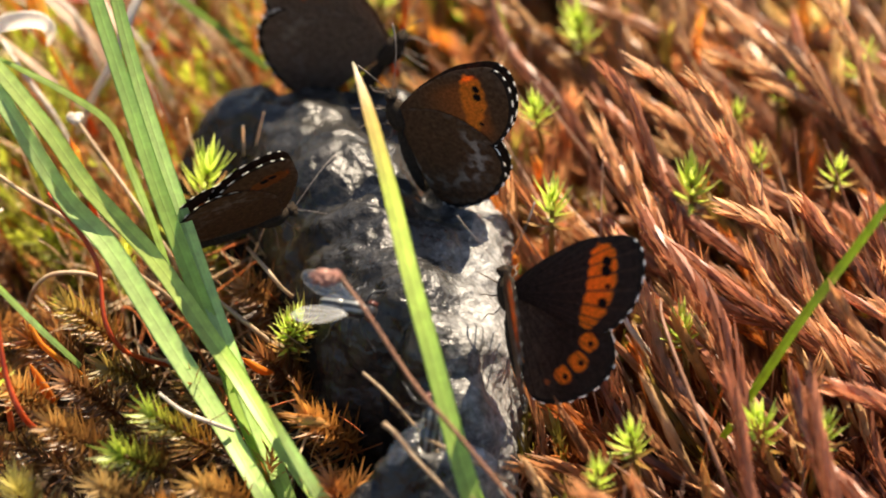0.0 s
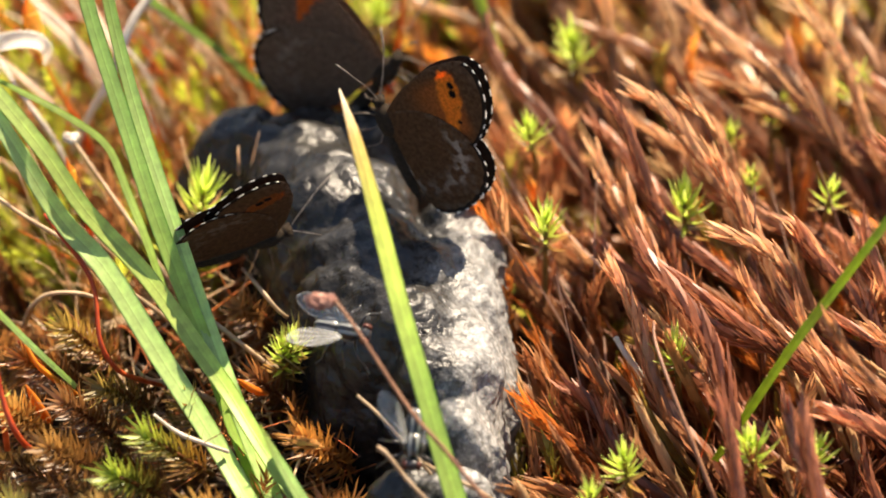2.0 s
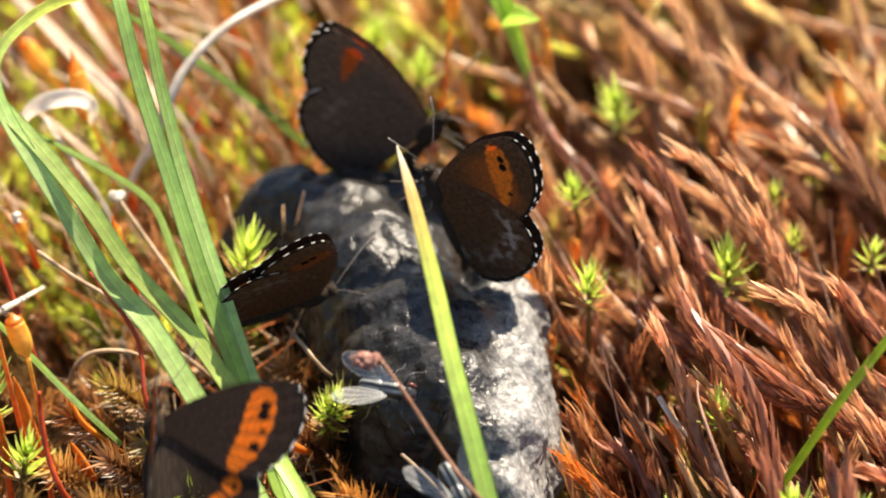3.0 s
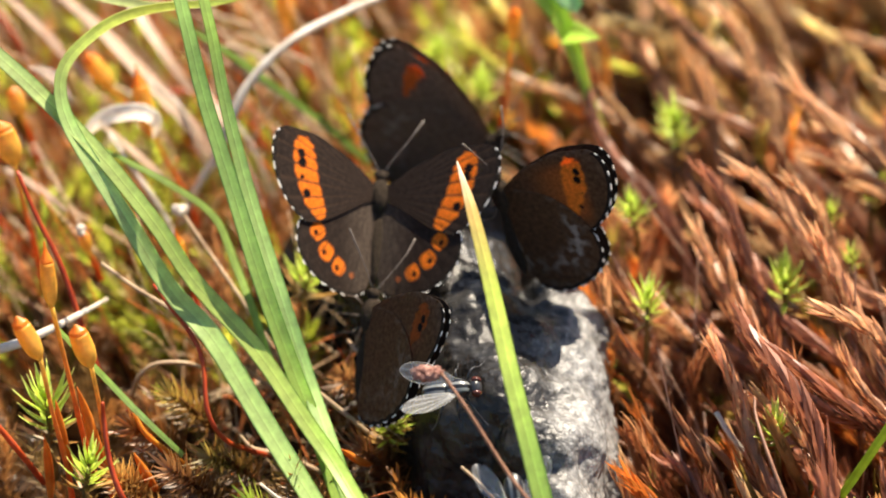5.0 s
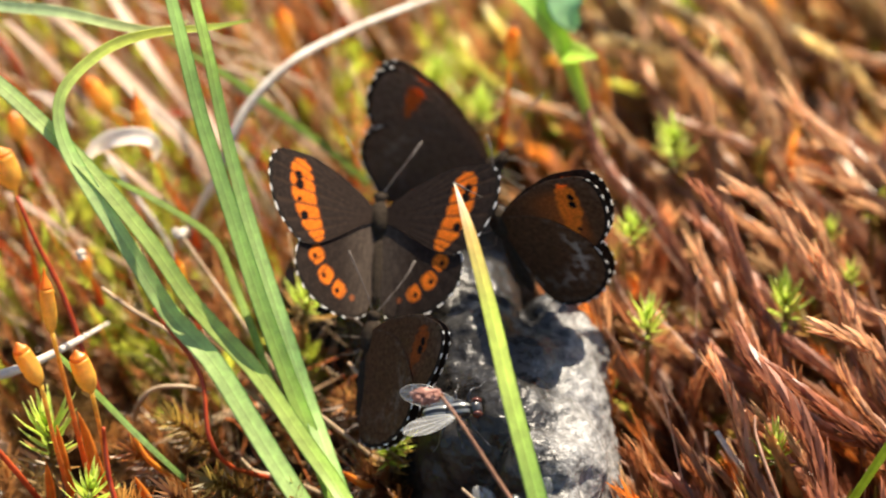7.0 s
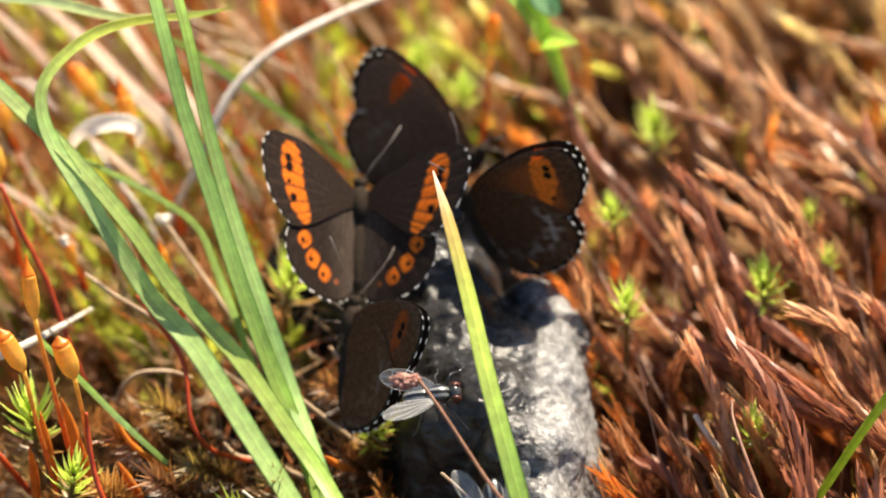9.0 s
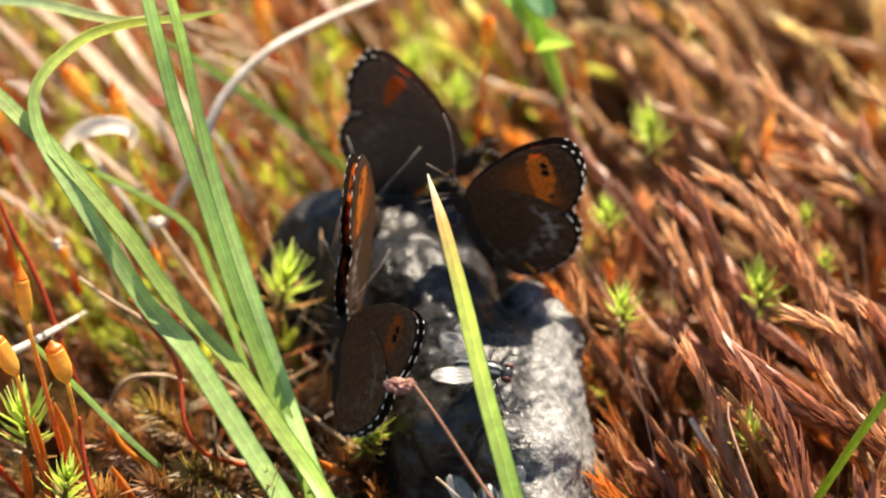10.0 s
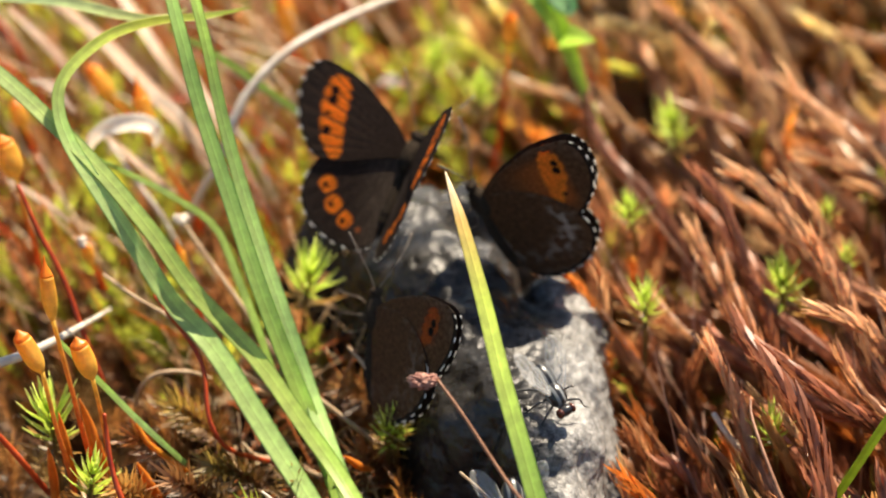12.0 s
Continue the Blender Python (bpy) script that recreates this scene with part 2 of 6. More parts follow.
# ---------------------------------------------------------------- dung lump
def dung_lump():
    thing = empty("dung_lump", (0.006, -0.045, -0.030), "wet grey dung lump with pale dried crust on moss", "dung")
    lobes = [(3, -33, -10, 15, 14, 26), (9, -51, -11, 15, 12, 26), (17, -54, -12, 10, 13, 22), (17, -42, -12, 10, 16, 23), (0, -22, -9, 15, 14, 28), (-17, -3, -11, 11, 9, 22), (-7, -6, -10, 12, 10, 24), (-8, -13, -9, 11, 10, 24), (5, -2, -12, 12, 9, 24), (6, -43, -9, 16, 14, 26),
             (16, -37, -11, 10, 15, 22), (17, -27, -12, 10, 11, 21), (15, -61, -11, 10.5, 10, 24), (18, -70, -14, 8, 9, 21)]
    low = [(10, -84, -15, 12, 8, 20), (17, -81, -15, 8.5, 8, 19), (2, -87, -17, 8, 7, 18), (10, -76, -17, 6, 7, 19)]
    for name, some, voxel in (("upper_mass", lobes, 0.0006), ("lower_mass", low, 0.0006)):
        bm = bmesh.new()
        for x, y, z, a, b_, c in some:
            r = bmesh.ops.create_icosphere(bm, subdivisions=4, radius=1)
            for v in r["verts"]:
                d = 1 + 0.16 * noise.noise(v.co * 1.7 + Vector((x, y, z)))
                h = z + c * v.co.z * d
                if h > 8:
                    h = 8 + (h - 8) * 0.62
                v.co = Vector((x + a * v.co.x * d, y + b_ * v.co.y * d, h)) * MM - thing.location
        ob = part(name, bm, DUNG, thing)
        md = ob.modifiers.new("skin", 'REMESH')
        md.mode, md.voxel_size, md.use_smooth_shade = 'VOXEL', voxel, True
        sm = ob.modifiers.new("smooth", 'SMOOTH')
        sm.factor, sm.iterations = 0.5, 10
        for size, strength, kind in ((0.012, 0.0030, 'CLOUDS'), (0.0040, 0.0016, 'CLOUDS'), (0.0016, 0.0007, 'CLOUDS')):
            tx = bpy.data.textures.new(f"{name}_relief", kind)
            tx.noise_scale, tx.noise_depth = size, 3
            dm = ob.modifiers.new("relief", 'DISPLACE')
            dm.texture, dm.strength, dm.mid_level, dm.texture_coords = tx, strength, 0.5, 'LOCAL'
    return thing


dung_lump()


# ---------------------------------------------------------------- moss carpet
def moss_mesh(name, bases, dirs, lengths, leaves, leaf_len, leaf_wid, spread, base_col, tip_col, bend=0.25, jitter=0.25, axis=None, girth=None, twist=0.0):
    """Many leafy shoots in one mesh. All arrays run over shoots, sizes in mm; girth sets the leaves round a thick stem, twist winds them about it."""
    n = len(bases)
    k = leaves
    s = np.linspace(0.08, 1.0, k)[None, :] + rng.uniform(-0.02, 0.02, (n, k))
    d = dirs / np.linalg.norm(dirs, axis=1, keepdims=True)
    side = np.cross(d, rng.normal(size=(n, 3)))
    side /= np.linalg.norm(side, axis=1, keepdims=True)
    sway = rng.uniform(-bend, bend, (n, 1))
    roll = np.zeros((n, 1))
    if axis is not None:
        side, sway, roll = axis
    L = lengths[:, None]
    pos = bases[:, None, :] + d[:, None, :] * (L * s)[..., None] + side[:, None, :] * (L * sway * s ** 2)[..., None]
    tan = d[:, None, :] + side[:, None, :] * (2 * sway * s)[..., None]
    if axis is not None:
        up = np.cross(side, d)[:, None, :]
        pos += up * (L * 0.045 * np.sin(8 * s + roll))[..., None]
        tan += up * (0.36 * np.cos(8 * s + roll))[..., None]
    tan /= np.linalg.norm(tan, axis=2, keepdims=True)
    ang = np.arange(k)[None, :] * 2.399 + rng.uniform(0, 6.28, (n, 1))
    u = np.cross(tan, np.array((0.3, 0.5, 0.81)))
    u /= np.linalg.norm(u, axis=2, keepdims=True)
    w = np.cross(tan, u)
    out = u * np.cos(ang)[..., None] + w * np.sin(ang)[..., None]
    acr = -u * np.sin(ang)[..., None] + w * np.cos(ang)[..., None]
    sp = spread[:, None] * (1 + rng.uniform(-jitter, jitter, (n, k))) * (1 - 0.35 * s)
    ll = leaf_len[:, None] * rng.uniform(0.7, 1.2, (n, k)) * (1 - 0.25 * s)
    dirl = tan * np.cos(sp)[..., None] + out * np.sin(sp)[..., None]
    curl = (-0.05, 0.25)
    if girth is not None:
        pos = pos + out * (girth[:, None] * (1 - 0.6 * s ** 3))[..., None]
        curl = (-0.08, 0.06)
        dirl = dirl + acr * (twist * rng.uniform(0.4, 1.6, (n, 1)))[..., None]
    mid = pos + dirl * (0.45 * ll)[..., None] + out * (0.05 * ll)[..., None]
    tip = pos + dirl * ll[..., None] + out * (rng.uniform(*curl, (n, k)) * ll)[..., None]
    wd = (leaf_wid[:, None] * rng.uniform(0.8, 1.2, (n, k)))[..., None]
    verts = np.stack([pos - acr * wd * 0.35, pos + acr * wd * 0.35, mid + acr * wd * 0.5, mid - acr * wd * 0.5, tip], 2)
    verts = verts.reshape(-1, 3) * MM
    m = n * k
    q = np.arange(m)[:, None] * 5
    quads = q + np.array((0, 1, 2, 3))
    tris = q + np.array((3, 2, 4))
    me = bpy.data.meshes.new(name)
    me.vertices.add(len(verts))
    me.vertices.foreach_set("co", verts.ravel())
    me.loops.add(m * 7)
    me.loops.foreach_set("vertex_index", np.concatenate([quads, tris], 1).ravel())
    me.polygons.add(m * 2)
    start = (np.arange(m)[:, None] * 7 + np.array((0, 4))).ravel()
    me.polygons.foreach_set("loop_start", start)
    # bases darker than tips: older brown leaves, and shade painted into the colour
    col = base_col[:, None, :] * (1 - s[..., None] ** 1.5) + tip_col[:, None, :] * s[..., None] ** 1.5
    # wide random brightness from leaf to leaf, also imitating glints
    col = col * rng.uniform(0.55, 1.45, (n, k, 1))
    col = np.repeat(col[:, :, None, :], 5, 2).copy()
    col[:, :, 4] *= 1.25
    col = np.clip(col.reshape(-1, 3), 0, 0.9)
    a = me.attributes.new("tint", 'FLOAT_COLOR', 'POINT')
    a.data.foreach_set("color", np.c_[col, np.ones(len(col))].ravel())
    me.materials.append(MOSS)
    me.update(calc_edges=True)
    me.validate()
    return me


def mix(a, c, n):
    t = rng.uniform(0, 1, (n, 1))
    return np.asarray(a) * (1 - t) + np.asarray(c) * t


def field(x0, x1, y0, y1, step):
    gx, gy = np.meshgrid(np.arange(x0, x1, step), np.arange(y0, y1, step))
    p = np.c_[gx.ravel(), gy.ravel()] + rng.uniform(-0.5, 0.5, (gx.size, 2)) * step
    return p


def under_dung(p):
    hit = np.zeros(len(p), bool)
    for x, y, a, c in ((0, -22, 13, 12), (-16, -4, 9, 7), (-4, -6, 13, 9), (5, -2, 10, 7), (7, -43, 17, 15), (10, -64, 13, 13), (10, -84, 14, 8)):
        hit |= ((p[:, 0] - x) / a) ** 2 + ((p[:, 1] - y) / c) ** 2 < 1
    return hit


def is_left(p):
    """The darker hollow beside the dung, with spiky spreading shoots."""
    return (p[:, 0] < 2 - 0.06 * (p[:, 1] + 50)) & (p[:, 1] < -14 + 0.25 * rng.normal(size=len(p)) * 10)


def stalk_mesh(name, bases, dirs, lengths, width, colours, bend=0.3, axis=None):
    """Bare bent stalks, three-sided, in one mesh; sizes in mm."""
    n, k = len(bases), 10
    s = np.linspace(0, 1, k)[None, :]
    d = dirs / np.linalg.norm(dirs, axis=1, keepdims=True)
    side = np.cross(d, rng.normal(size=(n, 3)))
    side /= np.linalg.norm(side, axis=1, keepdims=True)
    sway = rng.uniform(-bend, bend, (n, 1))
    if axis is not None:
        side, sway, roll = axis
    up = np.cross(side, d)
    pos = bases[:, None, :] + d[:, None, :] * (lengths[:, None] * s)[..., None] + side[:, None, :] * (lengths[:, None] * sway * s ** 2)[..., None]
    if axis is not None:
        pos = pos + up[:, None, :] * (lengths[:, None] * 0.045 * np.sin(8 * s + roll))[..., None]
    w = (width[:, None] * (1 - 0.6 * s))[..., None, None] * 0.5
    ring = np.stack([side * math.cos(a) + up * math.sin(a) for a in (0, 2.094, 4.189)], 1)
    verts = (pos[:, :, None, :] + w * ring[:, None, :, :]).reshape(-1, 3) * MM
    q = []
    for j in range(k - 1):
        for c in range(3):
            e = (c + 1) % 3
            q.append((j * 3 + c, j * 3 + e, j * 3 + 3 + e, j * 3 + 3 + c))
    faces = (np.arange(n)[:, None, None] * (3 * k) + np.array(q)[None]).reshape(-1, 4)
    col = np.repeat(colours, 3 * k, 0)
    ob = link_mesh(name, verts, faces.tolist(), MOSS, attrs={"tint": col})
    return ob


def place_tint(y):
    """The moss tint is darker and redder towards the front, slightly greener towards the back."""
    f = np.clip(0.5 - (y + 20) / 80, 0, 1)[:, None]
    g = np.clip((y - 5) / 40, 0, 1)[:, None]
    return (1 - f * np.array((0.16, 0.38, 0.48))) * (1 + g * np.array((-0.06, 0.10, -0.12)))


def moss_carpet():
    p = field(-122, 132, -138, 138, 3.6)
    p = p[~under_dung(p)]
    left = is_left(p)
    back = ~left & ((p[:, 0] < -5) | (p[:, 1] > 34 + 1.1 * np.maximum(p[:, 0], 0)))
    right = ~left & ~back
    # low tangle of short curled shoots
    a = p[right]
    a = a[rng.random(len(a)) < 0.55]
    n = len(a)
    swirl = np.array([(noise.noise(Vector((x / 14, y / 14, 0))), noise.noise(Vector((x / 14, y / 14, 5))), noise.noise(Vector((x / 20, y / 20, 9)))) for x, y in a])
    bases = np.c_[a + (8, -3), np.full(n, -35.0) + 4 * swirl[:, 2] + rng.uniform(-3, 3, n)]
    dirs = np.c_[-0.42 + 0.30 * swirl[:, 0] + 0.30 * rng.normal(size=n), 0.12 + 0.30 * swirl[:, 1] + 0.25 * rng.normal(size=n), np.full(n, 0.75)]
    tone = rng.random((n, 1))
    tip = np.where(tone < 0.22, mix((0.42, 0.15, 0.03), (0.60, 0.26, 0.05), n), mix((0.11, 0.04, 0.022), (0.28, 0.115, 0.055), n))
    tip = np.where((tone > 0.93) | (tone > 0.5) & (swirl[:, 2:] > 0.2), mix((0.24, 0.30, 0.04), (0.38, 0.42, 0.07), n), tip)
    # dark red-brown tint paints in the shaded gaps under the strands
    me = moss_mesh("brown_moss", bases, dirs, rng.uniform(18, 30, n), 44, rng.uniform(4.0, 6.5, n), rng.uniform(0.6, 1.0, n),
                   np.radians(rng.uniform(8, 26, n)), mix((0.05, 0.016, 0.010), (0.12, 0.042, 0.024), n), tip * np.clip(0.80 + 0.005 * (a[:, 1:] + 20), 0.62, 1.15) * place_tint(a[:, 1]), 0.7, 0.6)
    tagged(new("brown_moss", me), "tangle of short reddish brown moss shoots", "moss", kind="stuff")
    # long braided cords lying over the tangle, combed one way
    a = field(4, 132, -138, 138, 4.3)
    a = a[~under_dung(a) & ~is_left(a)]
    n = len(a)
    swirl = np.array([(noise.noise(Vector((x / 24, y / 24, 0))), noise.noise(Vector((x / 24, y / 24, 5))), noise.noise(Vector((x / 15, y / 15, 9)))) for x, y in a])
    keep = rng.random(n) < 0.42 + 0.9 * swirl[:, 2]
    a, swirl = a[keep], swirl[keep]
    n = len(a)
    bases = np.c_[a + (16, -4), np.full(n, -31.0) + 6 * swirl[:, 2] + rng.uniform(-5, 4, n) - 3.5 * np.clip(-(a[:, 1] + 45) / 20, 0, 1)]
    dirs = np.c_[-0.47 + 0.34 * swirl[:, 0] + 0.18 * rng.normal(size=n), 0.32 + 0.34 * swirl[:, 1] + 0.16 * rng.normal(size=n), np.full(n, 0.70)]
    ends = bases + 38 * dirs / np.linalg.norm(dirs, axis=1, keepdims=True)
    clear = ~under_dung(ends[:, :2] * (0.92, 1.0)) & ~under_dung((bases + 0.6 * (ends - bases))[:, :2])
    a, swirl, bases, dirs = a[clear], swirl[clear], bases[clear], dirs[clear]
    n = len(a)
    tone = rng.random((n, 1))
    tip = np.where(tone < 0.38, mix((0.48, 0.30, 0.15), (0.68, 0.50, 0.29), n), mix((0.24, 0.115, 0.055), (0.46, 0.25, 0.12), n))
    tip = np.where(tone > 0.84, mix((0.50, 0.19, 0.035), (0.62, 0.28, 0.06), n), tip)
    tip = np.where((tone > 0.76) & (tone < 0.84), mix((0.24, 0.24, 0.05), (0.36, 0.34, 0.08), n), tip)
    # brightness factor: paler towards the back, higher clumps brighter, lower ones darker
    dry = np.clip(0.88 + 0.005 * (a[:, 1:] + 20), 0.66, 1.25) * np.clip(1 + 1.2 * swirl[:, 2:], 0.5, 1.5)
    side = np.cross(dirs / np.linalg.norm(dirs, axis=1, keepdims=True), rng.normal(size=(n, 3)))
    axis = (side / np.linalg.norm(side, axis=1, keepdims=True), rng.uniform(-0.5, 0.5, (n, 1)), rng.uniform(0, 6.28, (n, 1)))
    long = rng.uniform(24, 41, n)
    stout = rng.uniform(0.55, 1.15, n)
    dry = dry * place_tint(a[:, 1]) * np.array((0.94, 0.86, 0.80))
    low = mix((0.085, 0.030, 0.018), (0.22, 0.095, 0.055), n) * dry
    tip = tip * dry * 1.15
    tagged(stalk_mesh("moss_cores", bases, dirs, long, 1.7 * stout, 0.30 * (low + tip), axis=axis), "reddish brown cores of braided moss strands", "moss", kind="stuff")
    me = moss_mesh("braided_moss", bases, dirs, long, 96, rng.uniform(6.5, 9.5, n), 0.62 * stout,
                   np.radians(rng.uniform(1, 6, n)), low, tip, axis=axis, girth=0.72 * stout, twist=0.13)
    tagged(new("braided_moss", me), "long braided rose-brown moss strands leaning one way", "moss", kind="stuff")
    # thicker ropes lying lower across them
    m = 190
    b5 = np.c_[rng.uniform(22, 138, m), rng.uniform(-125, 110, m), rng.uniform(-20, -9, m)]
    d5 = np.c_[-0.50 + 0.14 * rng.normal(size=m), 0.42 + 0.16 * rng.normal(size=m), 0.42 + 0.07 * rng.normal(size=m)]
    side = np.cross(d5, rng.normal(size=(m, 3)))
    axis = (side / np.linalg.norm(side, axis=1, keepdims=True), rng.uniform(-0.30, 0.30, (m, 1)), rng.uniform(0, 6.28, (m, 1)))
    long, stout = rng.uniform(34, 58, m), rng.uniform(0.9, 1.5, m)
    d5 /= np.linalg.norm(d5, axis=1, keepdims=True)
    ends = b5 + d5 * long[:, None]
    clear = (ends[:, 0] > 34 + 8 * np.abs(axis[1][:, 0])) | (ends[:, 1] > 14) & (ends[:, 0] > 8)
    b5, d5, long, stout, axis = b5[clear], d5[clear], long[clear], stout[clear], tuple(x[clear] for x in axis)
    m = len(b5)
    low5 = mix((0.10, 0.040, 0.025), (0.26, 0.115, 0.07), m) * place_tint(b5[:, 1])
    tip5 = np.where(rng.random((m, 1)) < 0.5, mix((0.50, 0.30, 0.14), (0.70, 0.50, 0.30), m), mix((0.30, 0.14, 0.08), (0.48, 0.26, 0.16), m)) * place_tint(b5[:, 1])
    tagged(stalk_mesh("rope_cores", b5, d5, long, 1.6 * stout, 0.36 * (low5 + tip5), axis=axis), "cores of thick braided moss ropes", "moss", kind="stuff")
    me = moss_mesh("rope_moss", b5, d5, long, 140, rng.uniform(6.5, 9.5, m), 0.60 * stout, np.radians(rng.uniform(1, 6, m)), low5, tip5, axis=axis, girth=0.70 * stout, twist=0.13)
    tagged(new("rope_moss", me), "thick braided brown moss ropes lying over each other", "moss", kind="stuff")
    thin = rng.random(n) < 0.5
    b3 = bases[thin] + (2, 1, 2)
    k3 = len(b3)
    tagged(stalk_mesh("brown_stalks", b3, dirs[thin] + 0.12 * rng.normal(size=(k3, 3)), rng.uniform(34, 50, k3),
                      rng.uniform(0.4, 1.0, k3), np.where(rng.random((k3, 1)) < 0.18, mix((0.42, 0.10, 0.03), (0.58, 0.20, 0.05), k3), mix((0.30, 0.16, 0.11), (0.58, 0.42, 0.32), k3)), 0.22),
           "bare reddish and tan moss stalks leaning together", "moss", kind="stuff")
    # spiky hollow
    a = p[left]
    near_dung = np.hypot((a[:, 0] + 22) / 38, (a[:, 1] + 44) / 26) < 1
    a = a[rng.random(len(a)) < np.where(near_dung, 0.16, 0.26)]
    n = len(a)
    bases = np.c_[a, np.full(n, -33.0) + rng.uniform(-4, 4, n)]
    dirs = np.c_[0.38 * rng.normal(size=n) - 0.15, 0.38 * rng.normal(size=n) - 0.2, np.full(n, 0.8)]
    gold = rng.random((n, 1))
    tip = np.where(gold < 0.5, mix((0.25, 0.09, 0.020), (0.38, 0.18, 0.05), n), mix((0.10, 0.042, 0.013), (0.21, 0.13, 0.04), n))
    # near-black base colours put the hollow's shade into the shoots
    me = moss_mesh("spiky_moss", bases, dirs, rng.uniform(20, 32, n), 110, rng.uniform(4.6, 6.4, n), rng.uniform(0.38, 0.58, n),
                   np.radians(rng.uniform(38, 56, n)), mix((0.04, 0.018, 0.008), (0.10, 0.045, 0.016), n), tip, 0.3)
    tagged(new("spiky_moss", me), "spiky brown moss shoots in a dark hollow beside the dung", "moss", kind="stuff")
    # curled dry strands in the hollow
    n = 240
    turn, far = rng.uniform(0, 6.28, n), np.sqrt(rng.random(n))
    b4 = np.c_[-16 + 24 * far * np.cos(turn), -34 + 34 * far * np.sin(turn), rng.uniform(-24, -8, n)]
    tagged(stalk_mesh("curled_strands", b4, np.c_[rng.normal(size=(n, 2)), rng.uniform(0.1, 0.9, n)], rng.uniform(9, 22, n), rng.uniform(0.35, 0.7, n),
                      np.where(rng.random((n, 1)) < 0.35, mix((0.34, 0.09, 0.03), (0.52, 0.19, 0.05), n), mix((0.34, 0.22, 0.12), (0.62, 0.48, 0.32), n)), 0.9),
           "curled tan and reddish dry strands beside the dung", "moss", kind="stuff")
    # greener back corner
    a = p[back]
    a = a[rng.random(len(a)) < 0.72]
    n = len(a)
    bases = np.c_[a + (5, -2), np.full(n, -32.0) + rng.uniform(-4, 3, n)]
    dirs = np.c_[-0.28 + 0.22 * rng.normal(size=n), 0.22 * rng.normal(size=n), np.full(n, 0.8)]
    green = rng.random((n, 1)) < 0.40
    tip = np.where(green, mix((0.30, 0.36, 0.03), (0.52, 0.55, 0.08), n), mix((0.22, 0.085, 0.03), (0.48, 0.24, 0.09), n))
    base = np.where(green, mix((0.14, 0.15, 0.02), (0.28, 0.25, 0.04), n), mix((0.07, 0.025, 0.014), (0.18, 0.07, 0.035), n))
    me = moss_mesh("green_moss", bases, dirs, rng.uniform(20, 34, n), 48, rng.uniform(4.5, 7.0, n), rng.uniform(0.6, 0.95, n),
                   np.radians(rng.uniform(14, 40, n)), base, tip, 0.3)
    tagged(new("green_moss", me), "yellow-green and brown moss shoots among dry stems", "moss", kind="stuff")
    b2 = np.concatenate([bases[::3], bases[1::3]])
    tagged(stalk_mesh("tan_stalks", b2, np.c_[-0.45 + 0.3 * rng.normal(size=len(b2)), 0.25 * rng.normal(size=len(b2)), np.full(len(b2), 0.8)], rng.uniform(32, 56, len(b2)),
                      rng.uniform(0.4, 1.1, len(b2)), np.where(rng.random((len(b2), 1)) < 0.33, mix((0.46, 0.11, 0.03), (0.62, 0.25, 0.05), len(b2)), mix((0.40, 0.26, 0.17), (0.76, 0.63, 0.48), len(b2)))),
           "tan and reddish dry stalks among green moss", "moss", kind="stuff")
    # thinner surroundings
    p = field(-420, 420, -420, 420, 13.0)
    p = p[(np.abs(p[:, 0]) > 115) | (np.abs(p[:, 1]) > 130)]
    n = len(p)
    bases = np.c_[p, np.full(n, -38.0)]
    dirs = np.c_[-0.4 + 0.3 * rng.normal(size=n), 0.3 * rng.normal(size=n), np.full(n, 0.8)]
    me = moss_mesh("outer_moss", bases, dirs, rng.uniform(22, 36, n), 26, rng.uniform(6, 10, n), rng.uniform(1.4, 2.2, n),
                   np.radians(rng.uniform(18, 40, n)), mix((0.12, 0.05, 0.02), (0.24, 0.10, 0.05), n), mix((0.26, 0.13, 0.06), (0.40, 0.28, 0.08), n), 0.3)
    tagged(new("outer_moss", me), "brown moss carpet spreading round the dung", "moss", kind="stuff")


moss_carpet()


# ---------------------------------------------------------------- bristly shoots in the hollow
def moss_shoot(tip, base, tone, end, label, needles=130):
    """A leaning bottle-brush shoot; places in mm, colours of its needles below and at the tip."""
    a, c = np.array(base), np.array(tip)
    d = c - a
    long = np.linalg.norm(d)
    thing = empty("moss_shoot", Vector(base) * MM, label, "moss shoot", "bristly moss shoots")
    v, f = tube([(0, 0, 0), d * 0.5 * MM, d * 0.92 * MM], [0.0005, 0.00045, 0.0003], 8, 5)
    link_mesh("stem", v, f, MOSS, thing, attrs={"tint": np.tile((0.16, 0.06, 0.02), (len(v), 1))})
    one = lambda x: np.array([x])
    me = moss_mesh("needles", np.zeros((1, 3)), d[None], one(long), needles, one(6.2), one(0.52), one(radians(50)), one(tone) * 0.40, one(end) * 0.72, 0.1, 0.2)
    share("needles", me, thing)


